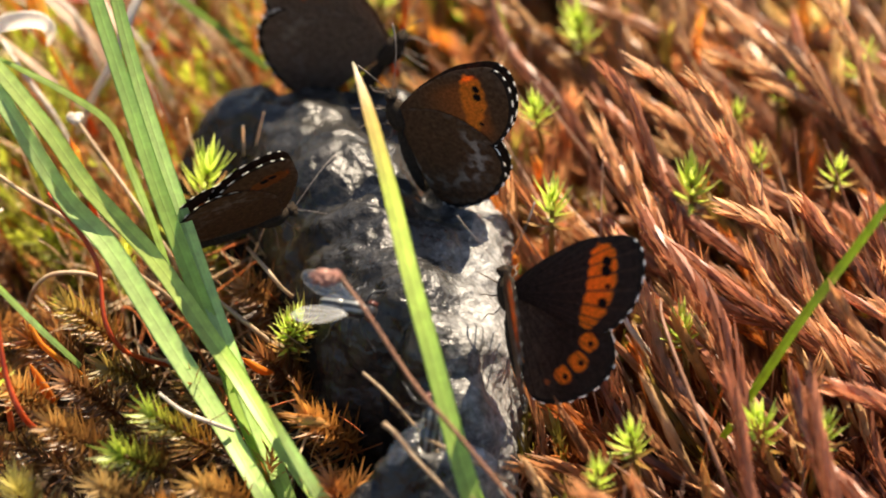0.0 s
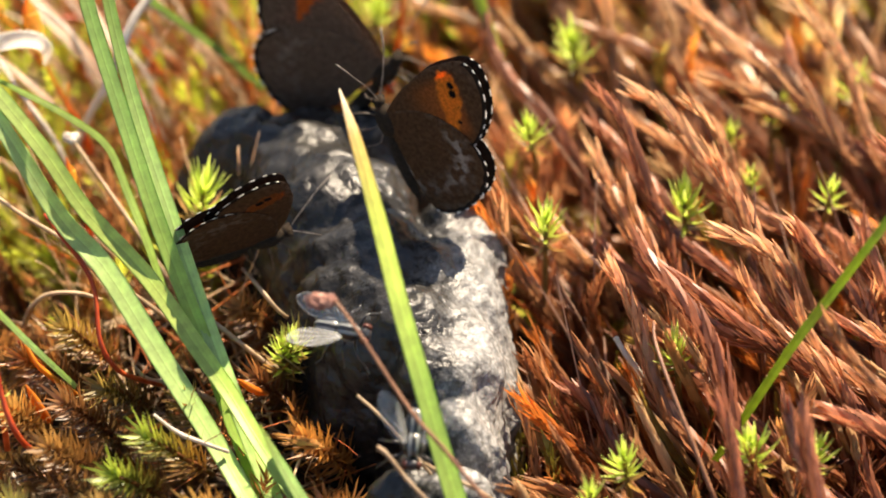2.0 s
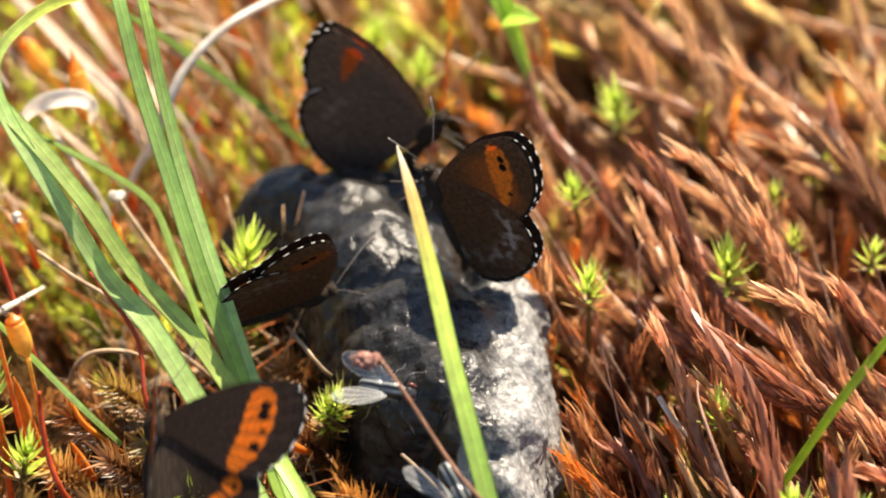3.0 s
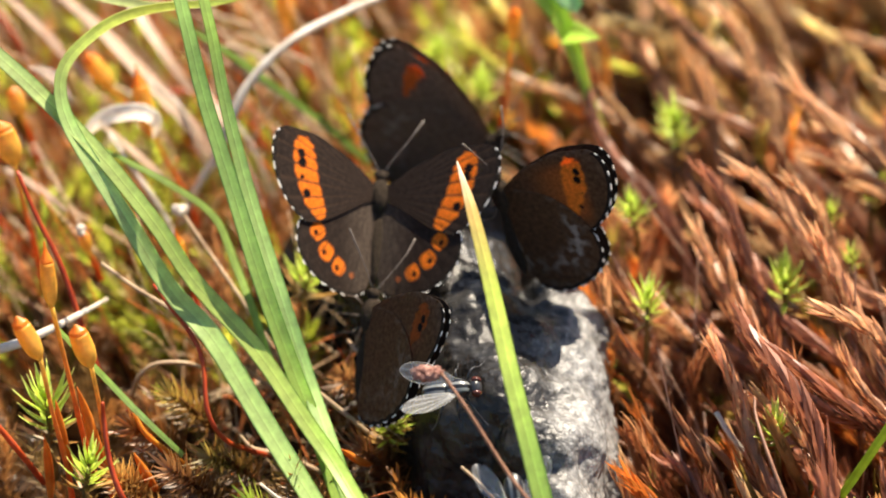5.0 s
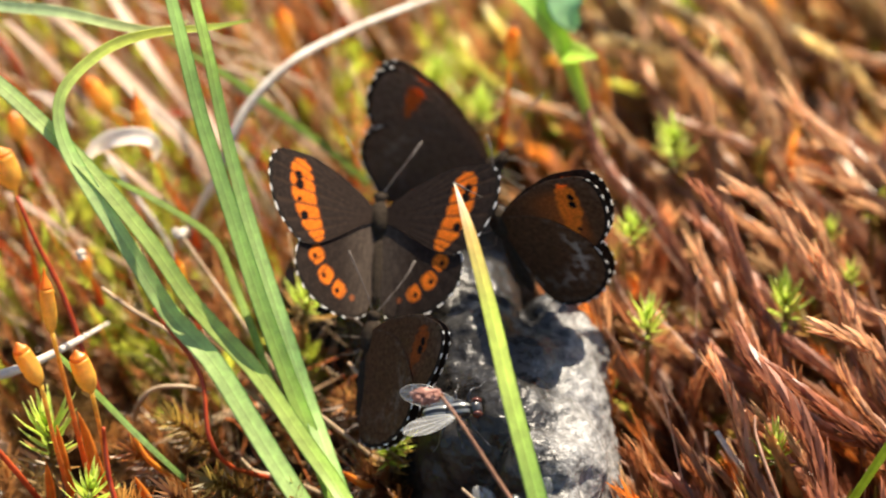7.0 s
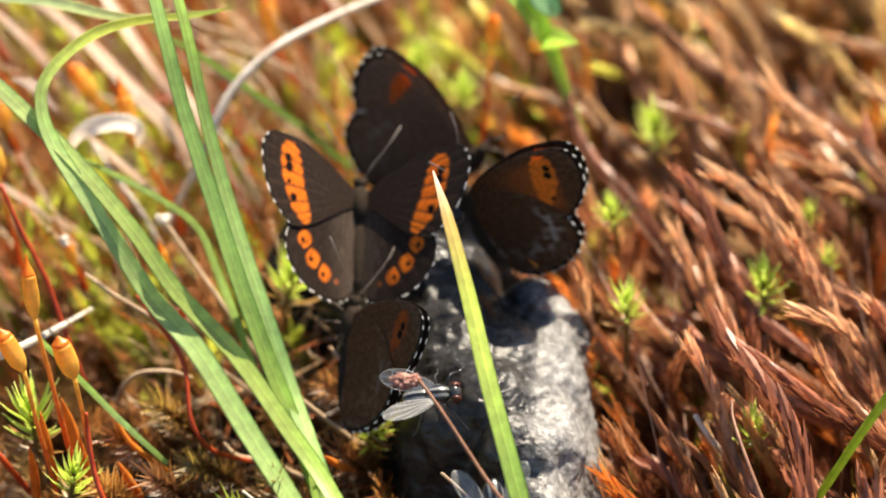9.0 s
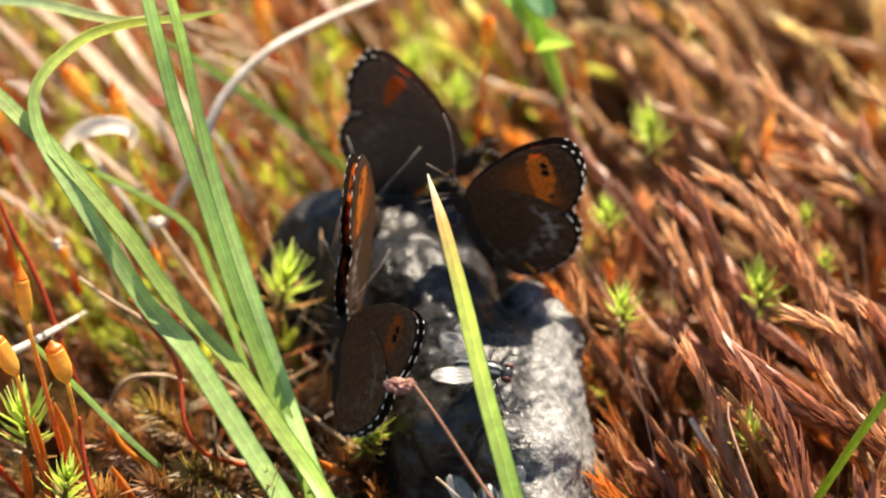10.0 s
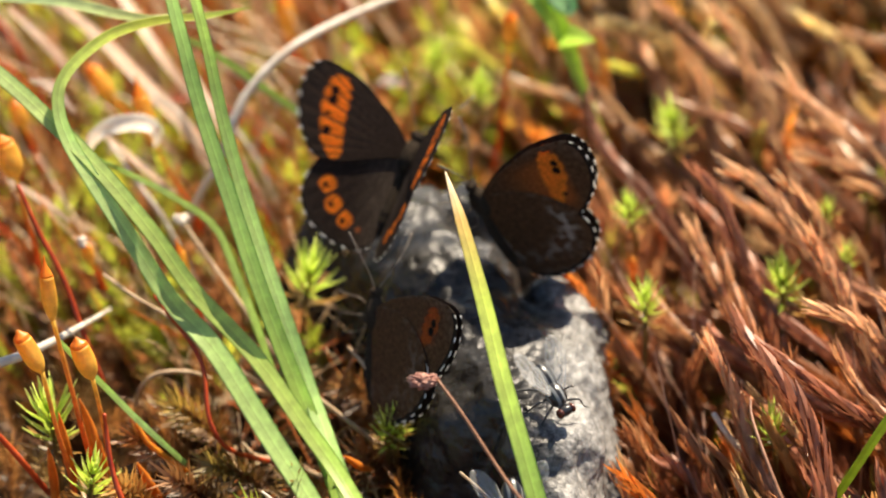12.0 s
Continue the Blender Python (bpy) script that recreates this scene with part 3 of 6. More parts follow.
BROWN, OLIVE, AMBER, GREEN = (0.22, 0.09, 0.025), (0.20, 0.16, 0.035), (0.50, 0.20, 0.04), (0.36, 0.46, 0.06)
for tip, base, tone, end, label in [
    ((-30.8, -74.9, 6.0), (-20.7, -71.3, -6.0), AMBER, GREEN, "brown bristly moss shoot with a green tip"),
    ((-35.1, -81.7, 4.0), (-27.9, -76.1, -6.0), BROWN, GREEN, "brown bristly moss shoot with a green tip"),
    ((-8.8, -50.6, 2.0), (-5.7, -44.8, -12.0), BROWN, OLIVE, "dark olive bristly moss shoot beside the dung"),
    ((-6.7, -69.1, 0.0), (1.5, -62.6, -14.0), AMBER, (0.62, 0.27, 0.06), "amber bristly moss shoot beside the dung"),
    ((-43.7, -49.5, 6.0), (-36.4, -44.7, -8.0), AMBER, (0.52, 0.36, 0.08), "golden bristly moss shoot in the hollow"),
    ((-43.6, -64.3, 4.0), (-36.4, -60.6, -8.0), BROWN, (0.36, 0.17, 0.06), "brown bristly moss shoot in the hollow"),
    ((-37.8, -87.6, 3.0), (-32.5, -81.2, -8.0), BROWN, (0.40, 0.26, 0.09), "brown bristly moss shoot in the hollow"),
    ((-49.6, -55.2, 4.0), (-42.5, -50.0, -8.0), BROWN, AMBER, "amber-tipped bristly moss shoot in the hollow"),
    ((-46.0, -76.0, 4.0), (-38.2, -68.4, -8.0), BROWN, (0.42, 0.22, 0.06), "brown bristly moss shoot in the hollow"),
    ((-50.4, -89.6, 4.0), (-46.9, -88.4, -8.0), OLIVE, (0.48, 0.40, 0.09), "golden green bristly moss shoot in the hollow"),
    ((-25.7, -62.9, 0.0), (-18.1, -60.5, -12.0), BROWN, (0.34, 0.20, 0.05), "brown bristly moss shoot in the hollow"),
    ((-16.3, -39.9, 2.0), (-11.2, -34.6, -10.0), BROWN, (0.46, 0.22, 0.07), "brown bristly moss shoot in the hollow"),
    ((-23.3, -86.5, 3.0), (-16.0, -79.3, -10.0), AMBER, (0.50, 0.30, 0.09), "golden bristly moss shoot in the hollow"),
    ((-37.1, -59.5, 3.0), (-29.9, -53.3, -10.0), BROWN, (0.36, 0.26, 0.06), "olive brown bristly moss shoot in the hollow"),
    ((-52.6, -65.8, 3.0), (-46.5, -60.5, -8.0), AMBER, (0.60, 0.33, 0.09), "golden bristly moss shoot in the hollow"),
    ((-28.9, -94.7, 5.0), (-22.7, -88.8, -8.0), BROWN, AMBER, "amber-tipped bristly moss shoot in the hollow"),
    ((-41.5, -98.1, 5.0), (-35.5, -92.2, -8.0), OLIVE, (0.46, 0.34, 0.08), "golden green bristly moss shoot in the hollow"),
    ((-18.8, -96.4, 3.0), (-13.3, -90.6, -10.0), BROWN, (0.44, 0.22, 0.07), "brown bristly moss shoot in the hollow"),
    ((-2.7, -87.1, 2.0), (1.4, -83.4, -10.0), AMBER, (0.52, 0.20, 0.05), "amber bristly moss shoot beside the dung"),
    ((-12.6, -54.4, -2.0), (-7.5, -49.3, -14.0), BROWN, (0.30, 0.12, 0.04), "brown bristly moss shoot beside the dung"),
]:
    moss_shoot(tip, base, tone, end, label)


# ---------------------------------------------------------------- green moss tufts
def leaf_mesh(name, length, width, tones):
    rows = [(0, 0.5, 0), (0.3, 1.0, 0.02), (0.65, 0.75, 0.06), (1.0, 0.05, 0.16)]
    verts, faces = [], []
    for x, w, z in rows:
        verts += [(x * length, -w * width / 2, z * length + 0.12 * width), (x * length, 0, z * length), (x * length, w * width / 2, z * length + 0.12 * width)]
    for k in range(3):
        for j in range(2):
            a = k * 3 + j
            faces.append((a, a + 1, a + 4, a + 3))
    cols = [c for c in tones for _ in range(3)]
    me = bpy.data.meshes.new(name)
    me.from_pydata(verts, [], faces)
    a = me.attributes.new("tint", 'FLOAT_COLOR', 'POINT')
    a.data.foreach_set("color", np.c_[np.array(cols), np.ones(len(cols))].ravel())
    me.materials.append(MOSS)
    me.polygons.foreach_set("use_smooth", [True] * len(faces))
    return me


TUFT_LEAF = leaf_mesh("tuft_leaf", 0.0066, 0.00085, ((0.24, 0.29, 0.03), (0.36, 0.47, 0.05), (0.44, 0.55, 0.09), (0.52, 0.55, 0.18)))
OLD_LEAF = leaf_mesh("old_leaf", 0.0060, 0.0008, ((0.10, 0.06, 0.02), (0.20, 0.13, 0.03), (0.32, 0.17, 0.04), (0.42, 0.22, 0.07)))


def moss_tuft(place, size, leaves=22, lean=(0, 0), droop=0.0):
    thing = empty("moss_tuft", Vector(place) * MM, "bright green star-shaped moss tuft among brown moss", "moss tuft", "green moss tufts")
    top = Vector((lean[0], lean[1], 1)).normalized()
    v, f = tube([(-top * 0.016), (-top * 0.008), Vector((0, 0, 0)), top * 0.002], [0.0005, 0.0005, 0.0004, 0.0002], 8, 5)
    link_mesh("stem", v, f, MOSS, thing, attrs={"tint": np.tile((0.20, 0.13, 0.04), (len(v), 1))})
    q = top.to_track_quat('Z', 'Y').to_matrix().to_4x4()
    for k in range(leaves):
        r = k / leaves
        tilt = radians(80 - 60 * r + random.uniform(-10, 10) - droop)
        turn = k * 2.399 + random.uniform(-0.2, 0.2)
        m = q @ Matrix.Translation((0, 0, (r - 0.86) * 0.0072 * size)) @ Matrix.Rotation(turn, 4, 'Z') @ Matrix.Rotation(-(math.pi / 2 - tilt), 4, 'Y')
        share("leaf", TUFT_LEAF if r > 0.26 else OLD_LEAF, thing, m @ Matrix.Diagonal((size * random.uniform(0.75, 1.1), size, size, 1)))
    return thing


for place, size in [
    ((-23.1, -20.6, 8.0), 1.15), ((38.5, 17.6, 8.0), 1.0), ((55.1, -23.9, 8.0), 1.0), ((30.3, -8.5, 11.0), 0.75), ((32.4, -29.0, 9.0), 0.85),
    ((42.7, -82.1, 6.0), 0.8), ((37.2, -89.5, 6.0), 0.7), ((62.4, -79.1, 6.0), 0.95), ((71.7, -81.6, 7.0), 0.85), ((-9.7, -51.5, 1.0), 0.8),
    ((63.8, -3.5, 6.0), 0.55), ((66.4, -15.5, 6.0), 0.6), ((79.1, -20.1, 7.0), 0.7),
    ((85.6, 7.7, 7.0), 0.85), ((71.2, 2.9, 5.0), 0.5), ((-63.7, -55.7, 9.0), 1.3), ((5.5, 32.1, 5.0), 0.9), ((-2.4, 40.9, 5.0), 0.9),
    ((-8.5, -51.4, 3.0), 0.75), ((41.9, 57.2, 7.0), 0.7), ((-56.4, -67.4, 7.0), 1.0), ((51.8, -57.1, 6.0), 0.8),
]:
    moss_tuft(place, size, 36 if size > 0.7 else 26, (random.uniform(-0.2, 0.2), random.uniform(-0.35, 0.1)))


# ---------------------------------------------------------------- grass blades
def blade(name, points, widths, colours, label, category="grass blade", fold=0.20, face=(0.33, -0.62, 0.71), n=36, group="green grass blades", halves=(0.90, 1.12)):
    """A folded, tapering leaf along points (mm), in two halves and a midrib; widths (mm) and colours run from its base to its tip."""
    origin = np.array(points[0]) * MM
    line = spline(np.array(points) * MM, n) - origin
    w = np.interp(np.linspace(0, 1, n), np.linspace(0, 1, len(widths)), widths) * MM
    cs = np.array([[np.interp(t, np.linspace(0, 1, len(colours)), [c[k] for c in colours]) for k in range(3)] for t in np.linspace(0, 1, n)])
    tang = np.gradient(line, axis=0)
    face = np.array(face)
    thing = empty(name, origin, label, category, group)
    for side in (-1, 1):
        cross = [0.0, 0.2, 0.4, 0.6, 0.8, 1.0]
        verts, cols, faces = [], [], []
        m = len(cross)
        for k in range(n):
            t = tang[k] / np.linalg.norm(tang[k])
            u = np.cross(t, face)
            u /= np.linalg.norm(u)
            nn = np.cross(u, t)
            for layer in (0, 1):
                for q, x in enumerate(cross):
                    thick = 0.0001 * (1 if layer else -1) * (1 - 0.8 * x)
                    groove = 0.00006 * (q % 2)
                    h = fold * (x ** 1.3 - 0.5)
                    verts.append(line[k] + u * side * x * w[k] / 2 + nn * (h * w[k] * 0.5 + thick - groove))
                    # one half dimmed, the other brightened, painting light across the fold
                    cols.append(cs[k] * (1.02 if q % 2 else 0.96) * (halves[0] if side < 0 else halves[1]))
        for k in range(n - 1):
            a = k * 2 * m
            for layer in (0, 1):
                for q in range(m - 1):
                    f = (a + layer * m + q, a + layer * m + q + 1, a + 2 * m + layer * m + q + 1, a + 2 * m + layer * m + q)
                    faces.append(f if (layer == 1) == (side > 0) else f[::-1])
            q = m - 1
            faces.append((a + q, a + m + q, a + 3 * m + q, a + 2 * m + q))
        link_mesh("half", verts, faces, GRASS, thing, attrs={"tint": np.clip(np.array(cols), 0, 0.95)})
    rib = []
    for k in range(n):
        t = tang[k] / np.linalg.norm(tang[k])
        u = np.cross(t, face)
        rib.append(line[k] + np.cross(u / np.linalg.norm(u), t) * (-0.25 * fold * w[k] - 0.00008))
    v, f = tube(rib, [0.00004 + 0.012 * x for x in w[::6]] + [0.00003], n, 5)
    link_mesh("midrib", v, f, GRASS, thing, attrs={"tint": np.clip(np.repeat(cs, 5, 0) * 1.1, 0, 0.95)})
    return thing


G_MID, G_LIGHT, G_DARK, G_YEL = (0.37, 0.52, 0.12), (0.45, 0.60, 0.22), (0.27, 0.43, 0.09), (0.46, 0.54, 0.13)
tall_blade = blade("grass_blade", [(21.5, -94.5, -8.0), (18.4, -93.3, 4.0), (15.9, -88.3, 11.0), (12.6, -80.3, 21.0), (9.3, -71.3, 30.0), (6.4, -61.0, 38.0), (3.2, -51.2, 46.0), (0.9, -44.3, 50.0)],
      [3.4, 3.5, 3.4, 3.2, 3.0, 2.7, 2.0, 0.25], [G_MID, G_MID, G_MID, G_MID, (0.48, 0.60, 0.14), (0.52, 0.60, 0.13), (0.64, 0.47, 0.17), (0.86, 0.78, 0.64)],
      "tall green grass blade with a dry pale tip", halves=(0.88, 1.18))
# clump beside the dung
blade("grass_blade", [(-9.5, -84.5, -13.0), (-13.5, -80.2, -7.0), (-20.0, -69.0, -2.0), (-29.1, -57.6, 7.0), (-37.4, -48.6, 17.0), (-44.3, -42.6, 22.0), (-50.8, -38.9, 33.0), (-55.8, -34.7, 40.0), (-60.1, -29.5, 45.0), (-61.6, -25.9, 49.0), (-60.8, -22.5, 52.0), (-57.0, -18.0, 54.0), (-52.2, -14.3, 55.0), (-45.6, -11.6, 55.0), (-38.4, -9.3, 54.0), (-31.3, -6.0, 53.0)],
      [2.6, 3.0, 3.4, 3.7, 3.7, 3.3, 3.0, 2.8, 2.6, 2.1, 1.9, 1.8, 1.8, 1.4, 1.1, 0.2], [G_LIGHT, G_LIGHT, (0.42, 0.56, 0.21), (0.45, 0.59, 0.25), (0.44, 0.57, 0.21), G_YEL, (0.45, 0.48, 0.08), (0.35, 0.45, 0.06)],
      "long green grass blade curling over at its tip", n=60)
blade("grass_blade", [(-2.1, -83.7, -12.0), (-5.4, -81.4, -6.0), (-9.3, -76.3, -3.0), (-13.7, -69.6, 0.0), (-18.3, -61.9, 3.0), (-22.9, -56.6, 7.0), (-31.0, -48.2, 15.0), (-40.4, -42.8, 24.0), (-46.7, -38.9, 33.0), (-55.8, -32.2, 42.0), (-64.9, -25.4, 48.0), (-70.2, -22.5, 52.0), (-77.5, -18.1, 56.0), (-86.0, -11.1, 58.0)],
      [2.0, 2.3, 2.6, 2.8, 3.0, 3.0, 3.0, 2.9, 2.8, 2.8, 2.8, 2.7, 2.2, 0.4], [G_MID, G_MID, (0.42, 0.53, 0.14), (0.42, 0.53, 0.15), (0.46, 0.57, 0.23), (0.50, 0.61, 0.28)],
      "long arching green grass blade in a clump", n=44)
blade("grass_blade", [(-10.4, -79.1, -14.0), (-12.6, -73.1, -10.0), (-17.0, -63.9, -4.0), (-21.0, -56.0, 4.0), (-25.2, -48.9, 12.0), (-30.0, -42.1, 24.0), (-34.5, -34.0, 36.0), (-38.9, -26.1, 48.0), (-41.5, -20.2, 57.0), (-44.3, -11.6, 64.0), (-46.1, -6.2, 70.0)],
      [2.6, 3.0, 3.0, 2.9, 2.9, 2.7, 2.5, 2.1, 0.4], [G_DARK, G_MID, G_MID, (0.34, 0.50, 0.15), (0.32, 0.48, 0.14), (0.32, 0.48, 0.15)],
      "upright deep green grass blade in a clump", n=40)
blade("grass_blade", [(-8.2, -80.3, -14.0), (-10.8, -75.4, -9.0), (-15.2, -65.7, -3.0), (-18.3, -60.2, 3.0), (-22.5, -49.6, 9.0), (-27.0, -42.1, 21.0), (-31.7, -33.2, 33.0), (-35.5, -25.7, 46.0), (-37.8, -19.6, 56.0), (-40.7, -10.9, 64.0), (-42.6, -4.7, 70.0)],
      [2.6, 3.0, 3.0, 2.9, 2.7, 2.4, 2.0, 1.7, 0.4], [G_MID, G_LIGHT, (0.44, 0.60, 0.24), G_LIGHT, G_MID, (0.36, 0.50, 0.15)],
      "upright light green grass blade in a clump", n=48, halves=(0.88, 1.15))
blade("grass_blade", [(0.9, -91.2, -8.0), (-5.0, -88.8, 2.0), (-9.2, -84.9, 8.0), (-12.9, -81.2, 14.0)], [2.2, 2.2, 1.8, 0.3], [G_MID, G_LIGHT, G_LIGHT, G_YEL], "short green grass shoot in a clump", n=20)
blade("grass_blade", [(-42.2, -59.5, 2.0), (-48.9, -58.5, 10.0), (-54.8, -55.9, 16.0), (-61.6, -52.1, 22.0)], [0.9, 1.1, 1.1, 0.9], [G_MID, G_LIGHT, G_MID, G_MID], "thin green grass stem close to the moss", n=16)
blade("grass_blade", [(-28.8, -40.0, 4.0), (-31.6, -34.3, 10.0), (-34.9, -27.4, 15.0), (-38.2, -21.9, 20.0), (-44.6, -19.2, 24.0), (-52.0, -16.6, 27.0), (-58.3, -15.2, 30.0)], [1.2, 1.4, 1.4, 1.3, 1.2, 1.0, 0.4], [G_MID, (0.28, 0.40, 0.10), (0.30, 0.40, 0.10), G_MID], "thin green grass stem behind the clump", n=24)
blade("grass_blade", [(-14.0, 14.7, 2.0), (-21.6, 15.3, 10.0), (-30.1, 15.6, 18.0), (-39.4, 16.2, 26.0), (-47.0, 18.0, 30.0)], [1.2, 1.3, 1.3, 1.2, 0.5], [(0.22, 0.32, 0.06), (0.28, 0.40, 0.08), (0.26, 0.38, 0.08)], "thin green grass stem leaning over moss", n=20)
blade("grass_blade", [(-78.8, 11.3, 44.0), (-72.8, 7.2, 46.0), (-63.1, 2.9, 48.0), (-53.6, -2.0, 49.0), (-47.1, -3.5, 49.0), (-42.3, 0.3, 48.0)], [2.0, 2.0, 1.9, 1.7, 1.3, 0.3], [(0.40, 0.50, 0.28), (0.42, 0.52, 0.28), (0.50, 0.55, 0.24), (0.55, 0.55, 0.20)], "pale green grass blade bent across the stems", n=24)
blade("grass_blade", [(57.4, -73.1, -2.0), (62.6, -71.8, 8.0), (69.1, -69.7, 20.0), (74.8, -67.1, 28.0), (79.5, -66.0, 36.0), (86.1, -62.2, 45.0), (92.6, -57.3, 54.0)], [1.2, 1.5, 1.6, 1.5, 1.4, 1.2, 0.4], [(0.30, 0.36, 0.05), (0.34, 0.42, 0.05), (0.36, 0.46, 0.06), (0.36, 0.46, 0.06)], "thin yellow-green grass blade leaning out of the moss", n=24)
blade("grass_blade", [(28.6, 22.1, -4.0), (26.4, 20.0, 4.0), (23.3, 19.9, 14.0), (20.2, 21.1, 24.0), (16.8, 20.9, 32.0), (12.0, 21.6, 38.0), (6.2, 23.0, 44.0)], [1.2, 1.6, 2.0, 3.4, 4.6, 4.4, 2.0], [G_YEL, G_YEL, (0.46, 0.60, 0.08), (0.50, 0.70, 0.16), (0.54, 0.72, 0.24)], "bright green folded leaf behind the dung", n=24)
blade("grass_blade", [(19.6, 21.4, 25.0), (22.1, 19.6, 26.0), (25.2, 17.3, 27.0)], [4.6, 3.2, 0.3], [(0.50, 0.68, 0.12), (0.52, 0.68, 0.12), (0.56, 0.70, 0.16)], "short green leaf tip behind the dung", n=10)
blade("grass_blade", [(21.6, 21.2, 30.0), (19.6, 21.4, 34.0), (19.1, 24.8, 38.0), (18.6, 27.8, 44.0)], [2.0, 6.5, 7.0, 2.0], [(0.34, 0.55, 0.26), (0.36, 0.58, 0.32), (0.36, 0.58, 0.32)], "broad pale green leaf behind the dung", n=14)


# ---------------------------------------------------------------- stems, straws and twigs
def stem(name, points, radii, mat, label, category, group="", n=20, sides=6):
    origin = np.array(points[0]) * MM
    v, f = tube(np.array(points) * MM, [r * MM for r in radii], n, sides, origin)
    ob = link_mesh(name, v, f, mat)
    ob.location = origin
    return tagged(ob, label, category, group)


STRAWS = "dry straws in the moss"
stem("dry_straw", [(-45.8, 5.3, -4.0), (-42.5, 3.0, 6.0), (-39.4, 3.2, 12.0), (-36.8, 4.4, 19.0), (-33.5, 8.7, 24.0), (-27.0, 14.4, 28.0), (-18.6, 22.2, 28.0), (-7.2, 32.8, 26.0), (3.6, 46.5, 20.0)], [0.6, 0.7, 0.8, 0.85, 0.8, 0.75, 0.7, 0.6, 0.4], PALE_STRAW, "bleached arched straw behind the grass clump", "straw", STRAWS, 36)
stem("dry_straw", [(-27.4, -31.0, -4.0), (-30.0, -30.8, 2.0), (-35.6, -24.9, 8.0), (-40.9, -18.2, 12.0), (-44.0, -14.8, 15.0)], [0.4, 0.35, 0.35, 0.35, 0.3], STRAW, "thin tan dry stalk with a pale knob", "straw", STRAWS)
stem("dry_straw", [(-28.2, -35.7, -6.0), (-32.7, -36.9, 0.0), (-40.7, -37.6, 8.0), (-45.2, -35.5, 12.0), (-50.7, -33.8, 15.0), (-56.2, -31.2, 18.0)], [0.38, 0.38, 0.38, 0.38, 0.35, 0.3], STRAW, "tan bent straw under the grass clump", "straw", STRAWS)
stem("dry_straw", [(-20.5, -52.6, -8.0), (-26.8, -52.9, -4.0), (-31.3, -53.5, -2.0), (-33.5, -52.5, 0.0)], [0.5, 0.5, 0.4, 0.2], STRAW, "tan straw end lying on moss", "straw", STRAWS)
stem("dry_straw", [(-9.8, -49.1, -6.0), (-14.2, -49.2, -1.0), (-20.3, -47.4, 4.0), (-24.8, -45.4, 7.0)], [0.4, 0.4, 0.4, 0.3], STRAW, "thin tan straw lying beside the dung", "straw", STRAWS)
stem("dry_straw", [(-18.3, -70.3, -2.0), (-21.6, -72.7, 2.0), (-25.9, -72.2, 4.0), (-29.5, -71.3, 7.0)], [0.35, 0.35, 0.35, 0.2], PALE_STRAW, "pale straw lying on spiky moss", "straw", STRAWS)
stem("dry_straw", [(-7.6, -40.8, -2.0), (-10.6, -44.1, 4.0), (-13.2, -42.8, 7.0), (-16.4, -38.4, 8.0)], [0.35, 0.35, 0.35, 0.3], STRAW, "thin tan straw beside the dung", "straw", STRAWS)
stem("dry_straw", [(-51.5, -40.9, -2.0), (-50.3, -42.3, 3.0), (-47.4, -42.2, 6.0), (-42.4, -41.9, 6.0), (-38.8, -41.3, 4.0)], [0.42, 0.42, 0.36, 0.36, 0.26], STRAW, "tan curled straw in the hollow", "straw", STRAWS)
stem("dry_straw", [(-72.5, -48.2, 14.0), (-68.0, -47.2, 15.0), (-63.7, -44.1, 15.0), (-58.9, -36.3, 12.0), (-56.1, -26.2, 6.0)], [0.8, 0.8, 0.7, 0.5, 0.3], PALE_STRAW, "bleached straw lying behind capsules", "straw", STRAWS)
stem("twig", [(59.0, -84.1, -6.0), (56.6, -83.4, 0.0), (53.6, -78.4, 6.0), (50.5, -71.7, 11.0), (48.1, -63.4, 14.0), (48.0, -59.6, 15.0)], [0.4, 0.4, 0.38, 0.35, 0.3, 0.25], TWIG, "thin purplish dry twig standing in moss", "twig", "twigs")
stem("twig", [(48.6, -56.1, -2.0), (47.2, -56.1, 0.0), (44.4, -55.4, 4.0), (42.5, -54.3, 7.0)], [0.5, 0.5, 0.5, 0.45], PALE_STRAW, "short grey stick poking out of moss", "twig", "twigs")
stem("twig", [(14.8, -78.3, -2.0), (9.2, -77.3, 6.0), (5.4, -76.3, 11.0), (1.9, -74.8, 14.0)], [0.27, 0.27, 0.26, 0.24], STRAW, "thin tan twig leaning on the dung", "twig", "twigs")
stem("twig", [(19.7, -95.3, 0.0), (14.6, -93.1, 6.0), (9.5, -90.5, 11.0), (6.6, -88.3, 14.0), (4.9, -87.3, 15.0)], [0.28, 0.28, 0.3, 0.32, 0.42], STRAW, "tan twig with a knobbed end before the dung", "twig", "twigs")
stem("twig", [(26.0, -84.7, -2.0), (20.7, -85.9, 4.0), (14.7, -85.7, 8.0), (11.3, -85.3, 10.0)], [0.3, 0.3, 0.3, 0.25], STRAW, "thin tan twig lying on the dung", "twig", "twigs")


